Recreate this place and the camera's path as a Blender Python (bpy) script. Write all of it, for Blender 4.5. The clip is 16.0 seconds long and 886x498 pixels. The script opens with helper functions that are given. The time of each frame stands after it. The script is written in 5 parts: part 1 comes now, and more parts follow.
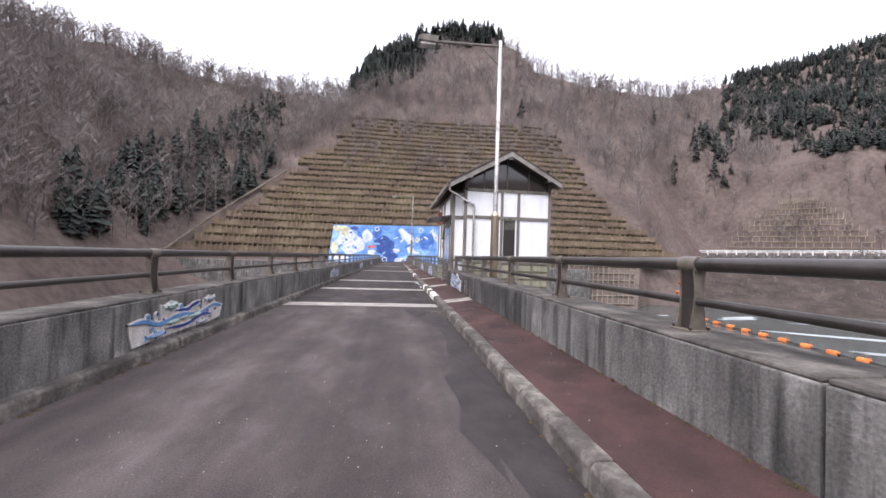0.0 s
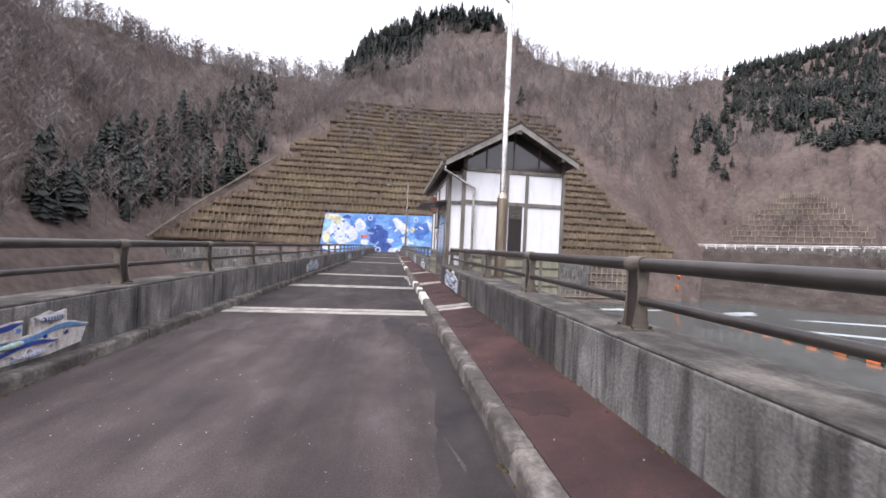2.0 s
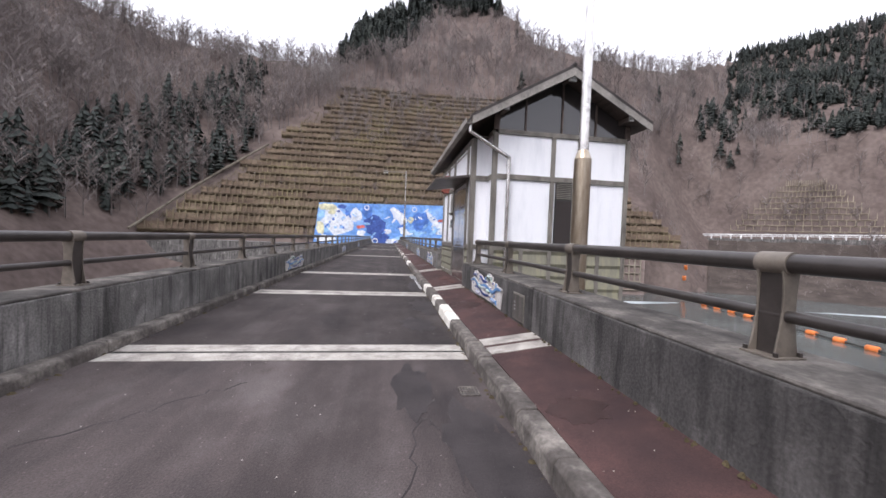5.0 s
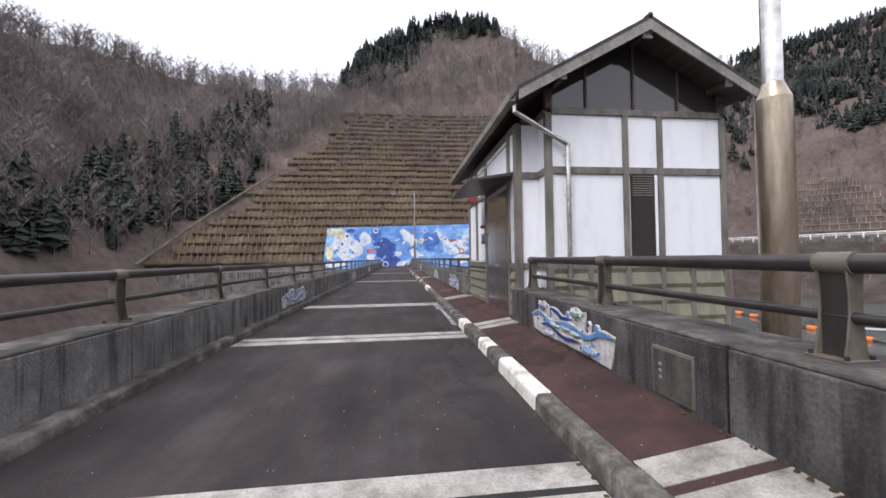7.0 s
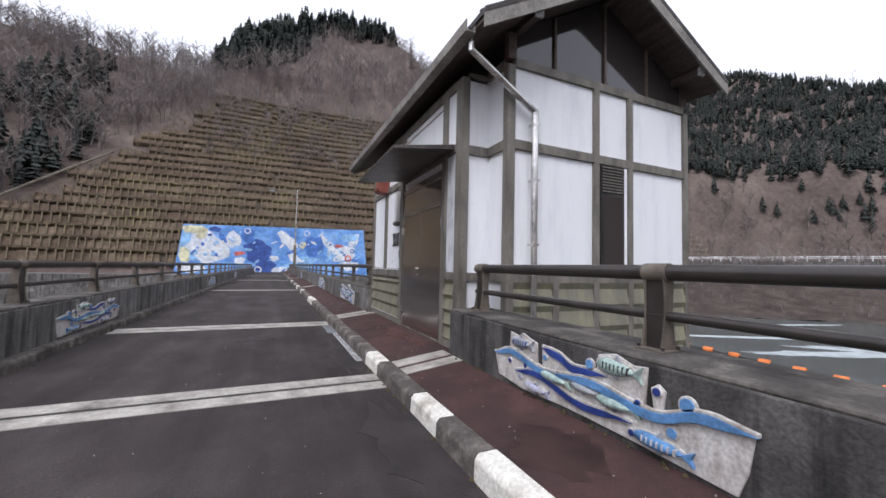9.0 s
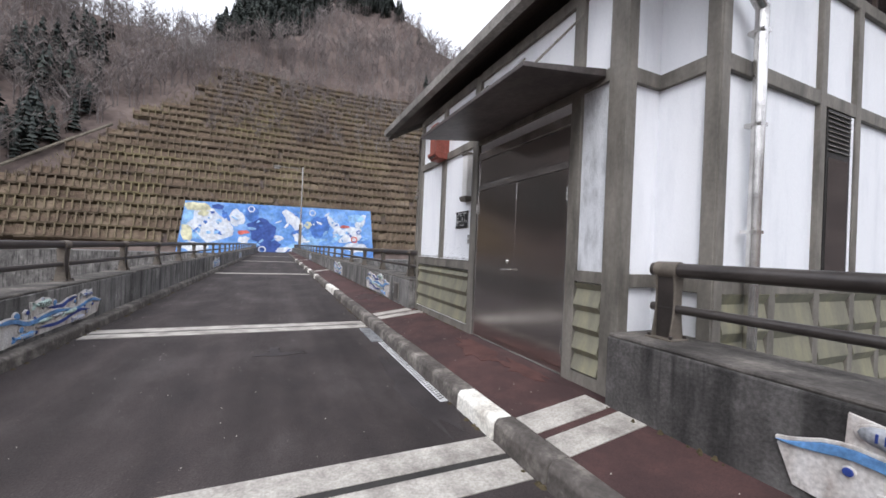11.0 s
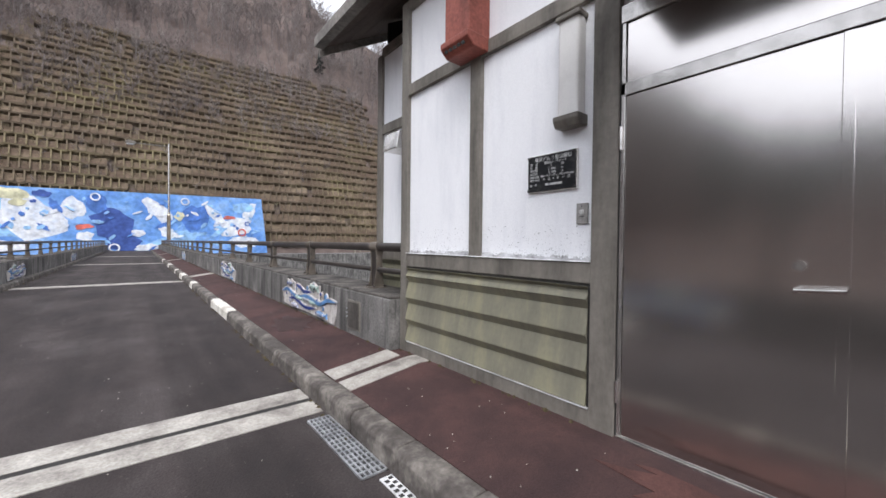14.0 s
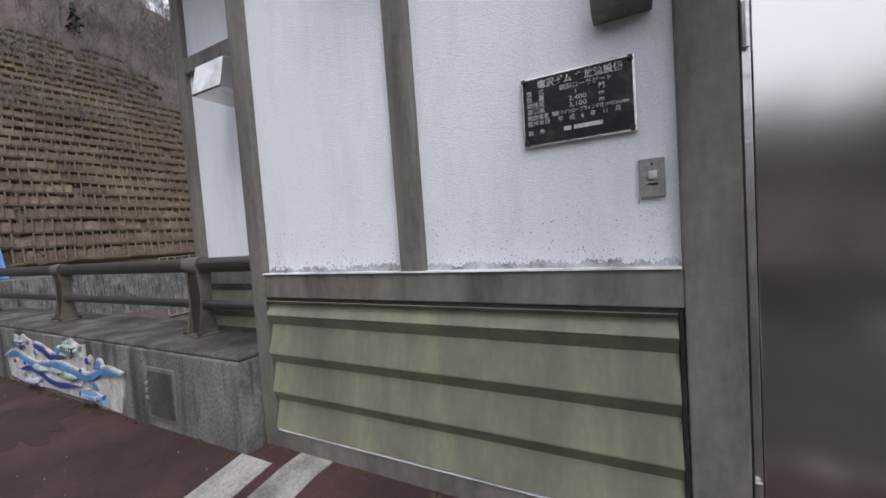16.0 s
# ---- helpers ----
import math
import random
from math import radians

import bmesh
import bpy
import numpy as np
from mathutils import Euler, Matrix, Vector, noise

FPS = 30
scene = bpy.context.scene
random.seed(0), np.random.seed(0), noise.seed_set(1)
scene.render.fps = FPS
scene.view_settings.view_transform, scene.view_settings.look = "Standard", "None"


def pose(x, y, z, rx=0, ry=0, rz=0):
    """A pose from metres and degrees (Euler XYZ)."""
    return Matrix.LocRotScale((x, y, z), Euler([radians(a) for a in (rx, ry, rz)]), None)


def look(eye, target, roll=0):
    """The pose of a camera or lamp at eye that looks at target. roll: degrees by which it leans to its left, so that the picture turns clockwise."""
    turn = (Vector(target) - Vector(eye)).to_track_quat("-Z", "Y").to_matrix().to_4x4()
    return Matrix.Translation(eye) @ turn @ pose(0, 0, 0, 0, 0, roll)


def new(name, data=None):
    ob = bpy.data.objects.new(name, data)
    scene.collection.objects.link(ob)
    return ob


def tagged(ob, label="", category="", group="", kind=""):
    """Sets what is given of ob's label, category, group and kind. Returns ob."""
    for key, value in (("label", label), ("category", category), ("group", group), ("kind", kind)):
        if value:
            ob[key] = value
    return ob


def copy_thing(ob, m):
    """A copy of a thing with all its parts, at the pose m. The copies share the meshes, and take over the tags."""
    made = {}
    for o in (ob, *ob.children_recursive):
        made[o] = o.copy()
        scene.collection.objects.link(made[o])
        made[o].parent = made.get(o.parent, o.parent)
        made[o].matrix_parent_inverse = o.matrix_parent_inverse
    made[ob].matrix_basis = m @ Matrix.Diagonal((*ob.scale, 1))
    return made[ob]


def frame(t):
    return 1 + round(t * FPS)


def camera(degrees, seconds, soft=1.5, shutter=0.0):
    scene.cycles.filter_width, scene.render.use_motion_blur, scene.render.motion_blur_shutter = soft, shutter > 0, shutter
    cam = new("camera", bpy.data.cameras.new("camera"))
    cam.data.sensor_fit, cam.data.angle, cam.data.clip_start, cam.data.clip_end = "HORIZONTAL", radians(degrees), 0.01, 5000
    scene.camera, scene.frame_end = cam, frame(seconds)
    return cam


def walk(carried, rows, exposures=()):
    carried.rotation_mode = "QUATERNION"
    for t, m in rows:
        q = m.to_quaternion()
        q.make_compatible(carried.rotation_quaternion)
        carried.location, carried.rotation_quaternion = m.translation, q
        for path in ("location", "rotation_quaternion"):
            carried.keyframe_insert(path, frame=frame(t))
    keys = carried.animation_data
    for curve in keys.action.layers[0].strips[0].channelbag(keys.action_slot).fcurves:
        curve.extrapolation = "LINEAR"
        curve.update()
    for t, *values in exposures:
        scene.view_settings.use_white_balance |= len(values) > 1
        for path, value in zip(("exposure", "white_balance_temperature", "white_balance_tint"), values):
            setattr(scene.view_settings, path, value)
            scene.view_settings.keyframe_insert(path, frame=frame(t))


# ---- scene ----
EXPOSURES = [(0, 0.92, 6280, 17), (3, 0.82, 6280, 17), (5.5, 0.68, 6250, 16), (7, 0.48, 6200, 15), (9, 0.32, 6100, 14), (10, 0.36, 6100, 13), (12.5, 0.95, 6300, 12), (13.5, 0.82, 6300, 12), (14.5, 0.48, 6200, 12), (16, 0.16, 6100, 12)]
cam = camera(99.4, 16.0, soft=1.6)
PATH = [
    (0, (0.446, 1.348, 1.299), (0.692, 3.333, 1.341), 1.9),
    (0.5, (0.584, 1.944, 1.365), (0.904, 3.918, 1.413), 2.4),
    (1, (0.663, 2.461, 1.367), (1.003, 4.432, 1.389), 1.9),
    (1.5, (0.712, 2.932, 1.34), (1.105, 4.894, 1.333), 2.3),
    (2, (0.8, 3.577, 1.367), (1.07, 5.558, 1.359), 2.6),
    (2.5, (0.853, 4.103, 1.347), (1.154, 6.08, 1.328), 2.2),
    (3, (0.796, 4.658, 1.323), (1.122, 6.631, 1.357), 2.2),
    (5.5, (0.569, 7.382, 1.369), (0.821, 9.365, 1.301), 2.3),
    (6, (0.507, 7.941, 1.359), (0.683, 9.933, 1.335), 2.3),
    (6.5, (0.452, 8.531, 1.389), (0.626, 10.523, 1.375), 1.7),
    (7, (0.387, 9.153, 1.363), (0.625, 11.139, 1.411), -0.8),
    (7.5, (0.359, 9.744, 1.361), (0.659, 11.721, 1.404), -0.7),
    (8, (0.398, 10.387, 1.333), (0.892, 12.322, 1.429), 1.4),
    (8.5, (0.469, 10.954, 1.338), (1.215, 12.808, 1.43), 1.8),
    (9, (0.392, 11.506, 1.303), (1.21, 13.328, 1.404), 1.3),
    (9.5, (0.154, 12.115, 1.319), (0.974, 13.939, 1.375), 2.2),
    (10, (-0.054, 12.647, 1.34), (0.75, 14.478, 1.371), 2.5),
    (12.5, (0.272, 15.39, 1.391), (1.184, 17.17, 1.369), 1.1),
    (13, (0.231, 16.076, 1.363), (1.308, 17.761, 1.355), 1.0),
    (13.5, (0.323, 16.637, 1.365), (1.493, 18.257, 1.303), 1.7),
    (14, (0.412, 17.13, 1.359), (1.672, 18.684, 1.328), 0.6),
    (14.5, (0.575, 17.6, 1.355), (1.928, 19.072, 1.284), 2.3),
    (15, (0.71, 17.96, 1.357), (2.125, 19.372, 1.285), 1.9),
    (15.5, (0.924, 18.241, 1.356), (2.544, 19.413, 1.314), -0.2),
    (16, (1.125, 18.475, 1.43), (2.902, 19.387, 1.331), -4.1),
]
walk(cam, [(t, look(eye, target, roll)) for t, eye, target, roll in PATH], EXPOSURES)

# ---- world, sun, exposure ----
SKY = bpy.data.worlds.new("overcast_sky")
scene.world = SKY
SKY.use_nodes = True
wn, wl = SKY.node_tree.nodes, SKY.node_tree.links
nish = wn.new("ShaderNodeTexSky")
nish.sky_type = "NISHITA"
nish.sun_disc = False
nish.sun_elevation, nish.sun_rotation = radians(52), radians(223)
nish.air_density, nish.dust_density, nish.ozone_density = 1.0, 6.0, 0.6
cloud = wn.new("ShaderNodeHueSaturation")
cloud.inputs["Saturation"].default_value = 0.12
wl.new(nish.outputs[0], cloud.inputs["Color"])
veil = wn.new("ShaderNodeMix")
veil.data_type = "RGBA"
veil.inputs[0].default_value = 0.7
veil.inputs[7].default_value = (7.6, 7.8, 8.3, 1)
wl.new(cloud.outputs[0], veil.inputs[6])
wl.new(veil.outputs[2], wn["Background"].inputs["Color"])
wn["Background"].inputs["Strength"].default_value = 0.15
sun = new("sun", bpy.data.lights.new("sun", "SUN"))
sun.data.energy, sun.data.angle, sun.data.color = 0.9, radians(25), (1, 0.97, 0.93)
sun.matrix_world = look((0, 0, 0), (0.42, 0.45, -0.79))


# ---- materials ----
def mat(name, base, rough=0.8, metal=0.0, dark=None, light=None, scale=1.5, grain=40.0, bump=0.3, streak=None, spec=0.3, amount=0.6, fleck=0.75):
    """Two-scale mottled surface: base mixed with a darker and a lighter tone, fine grain in the relief; streak stretches the stains."""
    m = bpy.data.materials.new(name)
    m.use_nodes = True
    n, l = m.node_tree.nodes, m.node_tree.links
    b = n["Principled BSDF"]
    b.inputs["Roughness"].default_value, b.inputs["Metallic"].default_value = rough, metal
    b.inputs["Specular IOR Level"].default_value = spec
    dark = dark or tuple(c * 0.6 for c in base)
    light = light or tuple(min(1, c * 1.35) for c in base)
    geo = n.new("ShaderNodeNewGeometry")
    mp = n.new("ShaderNodeMapping")
    mp.inputs["Scale"].default_value = streak or (1, 1, 1)
    l.new(geo.outputs["Position"], mp.inputs["Vector"])
    big = n.new("ShaderNodeTexNoise")
    big.inputs["Scale"].default_value, big.inputs["Detail"].default_value, big.inputs["Roughness"].default_value = scale, 6, 0.65
    l.new(mp.outputs[0], big.inputs["Vector"])
    small = n.new("ShaderNodeTexNoise")
    small.inputs["Scale"].default_value, small.inputs["Detail"].default_value = grain, 4
    l.new(geo.outputs["Position"], small.inputs["Vector"])
    r1 = n.new("ShaderNodeValToRGB")
    e = r1.color_ramp.elements
    e[0].position, e[0].color = 0.5 - 0.25 * amount - 0.02, (*dark, 1)
    e[1].position, e[1].color = 0.5 + 0.3 * amount, (*light, 1)
    mid = e.new(0.5)
    mid.color = (*base, 1)
    l.new(big.outputs[0], r1.inputs[0])
    r2 = n.new("ShaderNodeMapRange")
    r2.inputs[1].default_value, r2.inputs[2].default_value, r2.inputs[3].default_value, r2.inputs[4].default_value = 0.3, 0.7, 0.72, 1.25
    l.new(small.outputs[0], r2.inputs[0])
    mx = n.new("ShaderNodeMix")
    mx.data_type, mx.blend_type = "RGBA", "MULTIPLY"
    mx.inputs[0].default_value = fleck
    l.new(r1.outputs[0], mx.inputs[6])
    l.new(r2.outputs[0], mx.inputs[7])
    l.new(mx.outputs[2], b.inputs["Base Color"])
    bp = n.new("ShaderNodeBump")
    bp.inputs["Strength"].default_value, bp.inputs["Distance"].default_value = bump, 0.01
    l.new(small.outputs[0], bp.inputs["Height"])
    l.new(bp.outputs[0], b.inputs["Normal"])
    return m


def worn_asphalt(name, k):
    """Rolled asphalt with pale wheel tracks along the road, dark blotches and pale stones."""
    m = mat(name, (0.056 * k, 0.045 * k, 0.043 * k), 0.88, dark=(0.03 * k, 0.025 * k, 0.025 * k), light=(0.098 * k, 0.084 * k, 0.081 * k), scale=1.1, grain=75, bump=0.8, streak=(1.1, 0.6, 1), amount=0.8, fleck=1.0)
    n, l = m.node_tree.nodes, m.node_tree.links
    b = n["Principled BSDF"]
    was = b.inputs["Base Color"].links[0].from_socket
    geo = n.new("ShaderNodeNewGeometry")
    mp = n.new("ShaderNodeMapping")
    mp.inputs["Scale"].default_value = (2.1, 0.035, 1)
    l.new(geo.outputs["Position"], mp.inputs["Vector"])
    lane = n.new("ShaderNodeTexNoise")
    lane.inputs["Scale"].default_value, lane.inputs["Detail"].default_value = 1.0, 4
    l.new(mp.outputs[0], lane.inputs["Vector"])
    r1 = n.new("ShaderNodeMapRange")
    r1.inputs[1].default_value, r1.inputs[2].default_value, r1.inputs[3].default_value, r1.inputs[4].default_value = 0.36, 0.66, 0.82, 1.36
    l.new(lane.outputs[0], r1.inputs[0])
    stone = n.new("ShaderNodeTexVoronoi")
    stone.inputs["Scale"].default_value = 16
    l.new(geo.outputs["Position"], stone.inputs["Vector"])
    r2 = n.new("ShaderNodeMapRange")
    r2.inputs[1].default_value, r2.inputs[2].default_value, r2.inputs[3].default_value, r2.inputs[4].default_value = 0.05, 0.14, 1.9, 1.0
    l.new(stone.outputs["Distance"], r2.inputs[0])
    both = n.new("ShaderNodeMath")
    both.operation = "MULTIPLY"
    l.new(r1.outputs[0], both.inputs[0])
    l.new(r2.outputs[0], both.inputs[1])
    mx = n.new("ShaderNodeMix")
    mx.data_type, mx.blend_type = "RGBA", "MULTIPLY"
    mx.inputs[0].default_value = 1.0
    l.new(was, mx.inputs[6])
    l.new(both.outputs[0], mx.inputs[7])
    l.new(mx.outputs[2], b.inputs["Base Color"])
    return m


# Two tones of one asphalt: brightness change along the walk put into the colour.
ASPHALT = worn_asphalt("asphalt", 0.68)
ASPHALT_LIGHTER = worn_asphalt("lightened_asphalt", 1.06)
ASPHALT_WET = mat("damp_asphalt", (0.035, 0.029, 0.029), 0.7, scale=2, grain=90, bump=0.4)
RED_WALK = mat("red_asphalt", (0.058, 0.032, 0.03), 0.9, dark=(0.038, 0.022, 0.022), light=(0.09, 0.046, 0.042), scale=1.6, grain=110, bump=0.5)
def dripped(name, base, dark, light, drip):
    """Cloudy weathered concrete with sparse dark runs down the face."""
    m = mat(name, base, 0.92, dark=dark, light=light, scale=1.25, grain=45, bump=0.7, streak=(1.0, 1.0, 0.75), amount=0.9, fleck=0.9)
    n, l = m.node_tree.nodes, m.node_tree.links
    b = n["Principled BSDF"]
    was = b.inputs["Base Color"].links[0].from_socket
    geo = n.new("ShaderNodeNewGeometry")
    prev = was
    for scale, lo, hi, low in (((5.5, 5.5, 0.5), 0.5, 0.64, drip), ((19, 19, 1.1), 0.55, 0.7, drip + 0.12), ((3.2, 3.2, 2.2), 0.6, 0.68, 1.5)):
        mp = n.new("ShaderNodeMapping")
        mp.inputs["Scale"].default_value = scale
        l.new(geo.outputs["Position"], mp.inputs["Vector"])
        t = n.new("ShaderNodeTexNoise")
        t.inputs["Scale"].default_value, t.inputs["Detail"].default_value = 1.0, 5
        l.new(mp.outputs[0], t.inputs["Vector"])
        r = n.new("ShaderNodeMapRange")
        r.inputs[1].default_value, r.inputs[2].default_value, r.inputs[3].default_value, r.inputs[4].default_value = lo, hi, 1.0, low
        l.new(t.outputs[0], r.inputs[0])
        mx = n.new("ShaderNodeMix")
        mx.data_type, mx.blend_type = "RGBA", "MULTIPLY"
        mx.inputs[0].default_value = 1.0
        l.new(prev, mx.inputs[6])
        l.new(r.outputs[0], mx.inputs[7])
        prev = mx.outputs[2]
    l.new(prev, b.inputs["Base Color"])
    return m


CONCRETE = dripped("stained_concrete", (0.155, 0.148, 0.14), (0.068, 0.064, 0.061), (0.31, 0.295, 0.28), 0.42)
CONCRETE_BLACK = dripped("blackened_concrete", (0.075, 0.07, 0.067), (0.03, 0.028, 0.028), (0.2, 0.19, 0.182), 0.45)
KERB = mat("worn_kerb_concrete", (0.1, 0.088, 0.079), 0.9, dark=(0.042, 0.036, 0.032), light=(0.32, 0.29, 0.255), scale=3.2, grain=30, bump=0.7, amount=0.9)
COPING = mat("mossy_coping", (0.085, 0.077, 0.07), 0.95, dark=(0.04, 0.036, 0.033), light=(0.2, 0.18, 0.16), scale=2.4, grain=30, bump=0.8)
WHITE_LINE = mat("worn_white_paint", (0.36, 0.335, 0.3), 0.8, dark=(0.13, 0.115, 0.105), light=(0.56, 0.53, 0.48), scale=3.5, grain=60, bump=0.4, amount=0.9)
KERB_WHITE = mat("white_kerb_paint", (0.7, 0.67, 0.6), 0.75, dark=(0.42, 0.38, 0.33), light=(0.82, 0.79, 0.73), scale=4, grain=40, bump=0.4)
RAIL = mat("brown_rail_paint", (0.05, 0.042, 0.038), 0.36, 0.25, scale=3, grain=60, bump=0.05, spec=0.6, fleck=0.2)
POST = mat("grey_brown_post_paint", (0.15, 0.128, 0.105), 0.5, 0.1, scale=4, grain=50, bump=0.06, spec=0.4, fleck=0.25)
FRAME = mat("olive_grey_frame", (0.175, 0.16, 0.138), 0.6, scale=2.5, grain=30, bump=0.12, streak=(2, 2, 0.5), fleck=0.35)
PANEL = mat("white_render_panel", (0.86, 0.865, 0.885), 0.8, dark=(0.74, 0.75, 0.78), light=(0.88, 0.885, 0.9), scale=1.6, grain=160, bump=0.3, streak=(3, 3, 0.6), amount=1.1, fleck=0.22)
PANEL_DIRT = mat("soot_speckled_render", (0.5, 0.5, 0.51), 0.9, dark=(0.09, 0.085, 0.08), light=(0.78, 0.78, 0.8), scale=9, grain=150, bump=0.4, amount=0.75)
CLAD = mat("khaki_cladding", (0.2, 0.19, 0.14), 0.55, dark=(0.15, 0.14, 0.11), light=(0.27, 0.255, 0.165), scale=1.6, grain=30, bump=0.08, streak=(3, 3, 0.35), spec=0.4, fleck=0.2)
ROOF = mat("dark_roof_metal", (0.05, 0.043, 0.04), 0.5, 0.2, scale=2, grain=20, bump=0.1)
CANOPY = mat("brown_canopy_paint", (0.1, 0.085, 0.08), 0.45, 0.2, scale=2, grain=20, bump=0.05)
FASCIA = mat("grey_fascia", (0.24, 0.222, 0.2), 0.65, scale=2, grain=25, bump=0.15)
SOFFIT = mat("brown_timber_soffit", (0.1, 0.074, 0.063), 0.7, scale=2, grain=25, bump=0.2, streak=(4, 0.5, 4))
STEEL = mat("brushed_steel", (0.68, 0.65, 0.625), 0.16, 1.0, dark=(0.61, 0.58, 0.55), light=(0.74, 0.71, 0.69), scale=1.0, grain=300, bump=0.0, streak=(1, 1, 1.5), amount=1.0, fleck=0.08)
CHROME = mat("galvanised_pipe", (0.62, 0.6, 0.575), 0.26, 0.9, scale=3, grain=30, bump=0.03, fleck=0.12)
POLE = mat("bronzed_pole_steel", (0.44, 0.37, 0.28), 0.3, 0.9, dark=(0.27, 0.2, 0.14), light=(0.56, 0.49, 0.4), scale=3, grain=40, bump=0.03, streak=(3, 3, 0.5), fleck=0.12)
DARK = mat("dark_louvre", (0.03, 0.028, 0.026), 0.5, scale=3, grain=30, bump=0.1)
RED = mat("faded_red_enamel", (0.25, 0.075, 0.055), 0.55, scale=3, grain=40, bump=0.1)
DIFFUSER = mat("opal_diffuser", (0.72, 0.71, 0.69), 0.45, dark=(0.62, 0.61, 0.59), light=(0.76, 0.75, 0.73), scale=3, grain=60, bump=0.02, fleck=0.1)
LAMP_GREY = mat("pale_grey_plastic", (0.55, 0.54, 0.53), 0.5, scale=5, grain=40, bump=0.05)
PLATE = mat("black_name_plate", (0.014, 0.015, 0.017), 0.4, dark=(0.008, 0.008, 0.009), light=(0.05, 0.05, 0.05), scale=14, grain=80, bump=0.1)
LETTER = mat("silver_lettering", (0.62, 0.62, 0.61), 0.5, scale=30, grain=90, bump=0.05)
MOS_WHITE = mat("white_relief_tile", (0.54, 0.51, 0.48), 0.6, dark=(0.27, 0.21, 0.18), light=(0.72, 0.7, 0.68), scale=5, grain=50, bump=0.3, streak=(2, 2, 0.7), amount=0.9)
MOS_BLUE = mat("blue_relief_tile", (0.11, 0.24, 0.46), 0.45, scale=6, grain=50, bump=0.2)
MOS_NAVY = mat("navy_relief_tile", (0.03, 0.055, 0.23), 0.45, scale=6, grain=50, bump=0.2)
MOS_FISH = mat("green_grey_fish_tile", (0.36, 0.46, 0.42), 0.4, scale=14, grain=60, bump=0.3)
MOS_LILAC = mat("lilac_relief_tile", (0.36, 0.37, 0.48), 0.5, scale=9, grain=50, bump=0.2)
MOS_GREY = mat("grey_fish_tile", (0.3, 0.31, 0.33), 0.45, scale=14, grain=60, bump=0.3)
GRATE = mat("galvanised_grating", (0.4, 0.41, 0.42), 0.45, 0.6, scale=9, grain=50, bump=0.1)
ORANGE = mat("orange_float", (0.72, 0.2, 0.05), 0.5, scale=2, grain=20, bump=0.1)
ROPE = mat("dark_rope", (0.06, 0.06, 0.055), 0.9)
EARTH = mat("leaf_litter_slope", (0.135, 0.106, 0.095), 1.0, dark=(0.082, 0.065, 0.06), light=(0.205, 0.165, 0.146), scale=0.07, grain=0.9, bump=0.0, amount=1.0, spec=0.0)
CRIB = mat("mossy_crib_beam", (0.125, 0.098, 0.07), 0.95, dark=(0.07, 0.054, 0.043), light=(0.27, 0.235, 0.12), scale=0.07, grain=2.4, bump=0.2, spec=0.1, amount=1.0)
CRIB_FILL = mat("dry_grass_fill", (0.115, 0.084, 0.062), 1.0, dark=(0.055, 0.04, 0.031), light=(0.23, 0.185, 0.13), scale=0.25, grain=2.2, bump=0.0, spec=0.0, amount=1.0)
GRID_PALE = mat("dry_grass_grid_beam", (0.25, 0.215, 0.155), 0.95, scale=0.3, grain=2, bump=0.2)
GRID = mat("pale_grid_beam", (0.17, 0.148, 0.115), 0.95, scale=0.4, grain=2, bump=0.2)
BARK = mat("bare_twigs", (0.215, 0.187, 0.178), 1.0, dark=(0.13, 0.11, 0.104), light=(0.36, 0.33, 0.312), scale=0.06, grain=0.5, bump=0.0, spec=0.0, amount=1.0)
# Needle green greyed and lifted: distance haze is mixed into this colour.
NEEDLE = mat("hazed_conifer_needles", (0.06, 0.067, 0.062), 1.0, dark=(0.042, 0.048, 0.047), light=(0.08, 0.088, 0.075), scale=0.1, grain=0.9, bump=0.0, spec=0.0, amount=1.0)
MURAL_BASE = mat("blue_mural_paint", (0.17, 0.36, 0.75), 0.7, dark=(0.07, 0.17, 0.5), light=(0.4, 0.6, 0.88), scale=0.35, grain=2, bump=0.05, amount=1.0)
MURAL_WHITE = mat("white_mural_paint", (0.72, 0.75, 0.8), 0.7, dark=(0.5, 0.6, 0.75), scale=0.8, grain=2.5, bump=0.05, amount=0.9)
MURAL_NAVY = mat("navy_mural_paint", (0.06, 0.11, 0.36), 0.7, scale=0.6, grain=2, bump=0.05)
MURAL_RED = mat("red_mural_paint", (0.6, 0.15, 0.12), 0.7, scale=0.6, grain=2, bump=0.05)
MURAL_CREAM = mat("cream_mural_paint", (0.68, 0.66, 0.45), 0.7, scale=0.6, grain=2, bump=0.05)
GUARD = mat("white_guard_rail", (0.72, 0.72, 0.72), 0.5, scale=1, grain=8, bump=0.05)

WATER = mat("cold_lake_water", (0.075, 0.09, 0.088), 0.12, dark=(0.05, 0.062, 0.06), light=(0.12, 0.14, 0.14), scale=0.05, grain=0.8, bump=0.25, spec=0.5)
ICE = mat("pale_lake_ice", (0.42, 0.46, 0.47), 0.5, scale=0.2, grain=1.5, bump=0.2)
GLASS = bpy.data.materials.new("dark_glass")
GLASS.use_nodes = True
gb = GLASS.node_tree.nodes["Principled BSDF"]
gb.inputs["Base Color"].default_value = (0.042, 0.037, 0.036, 1)
gb.inputs["Roughness"].default_value, gb.inputs["Specular IOR Level"].default_value = 0.06, 0.75


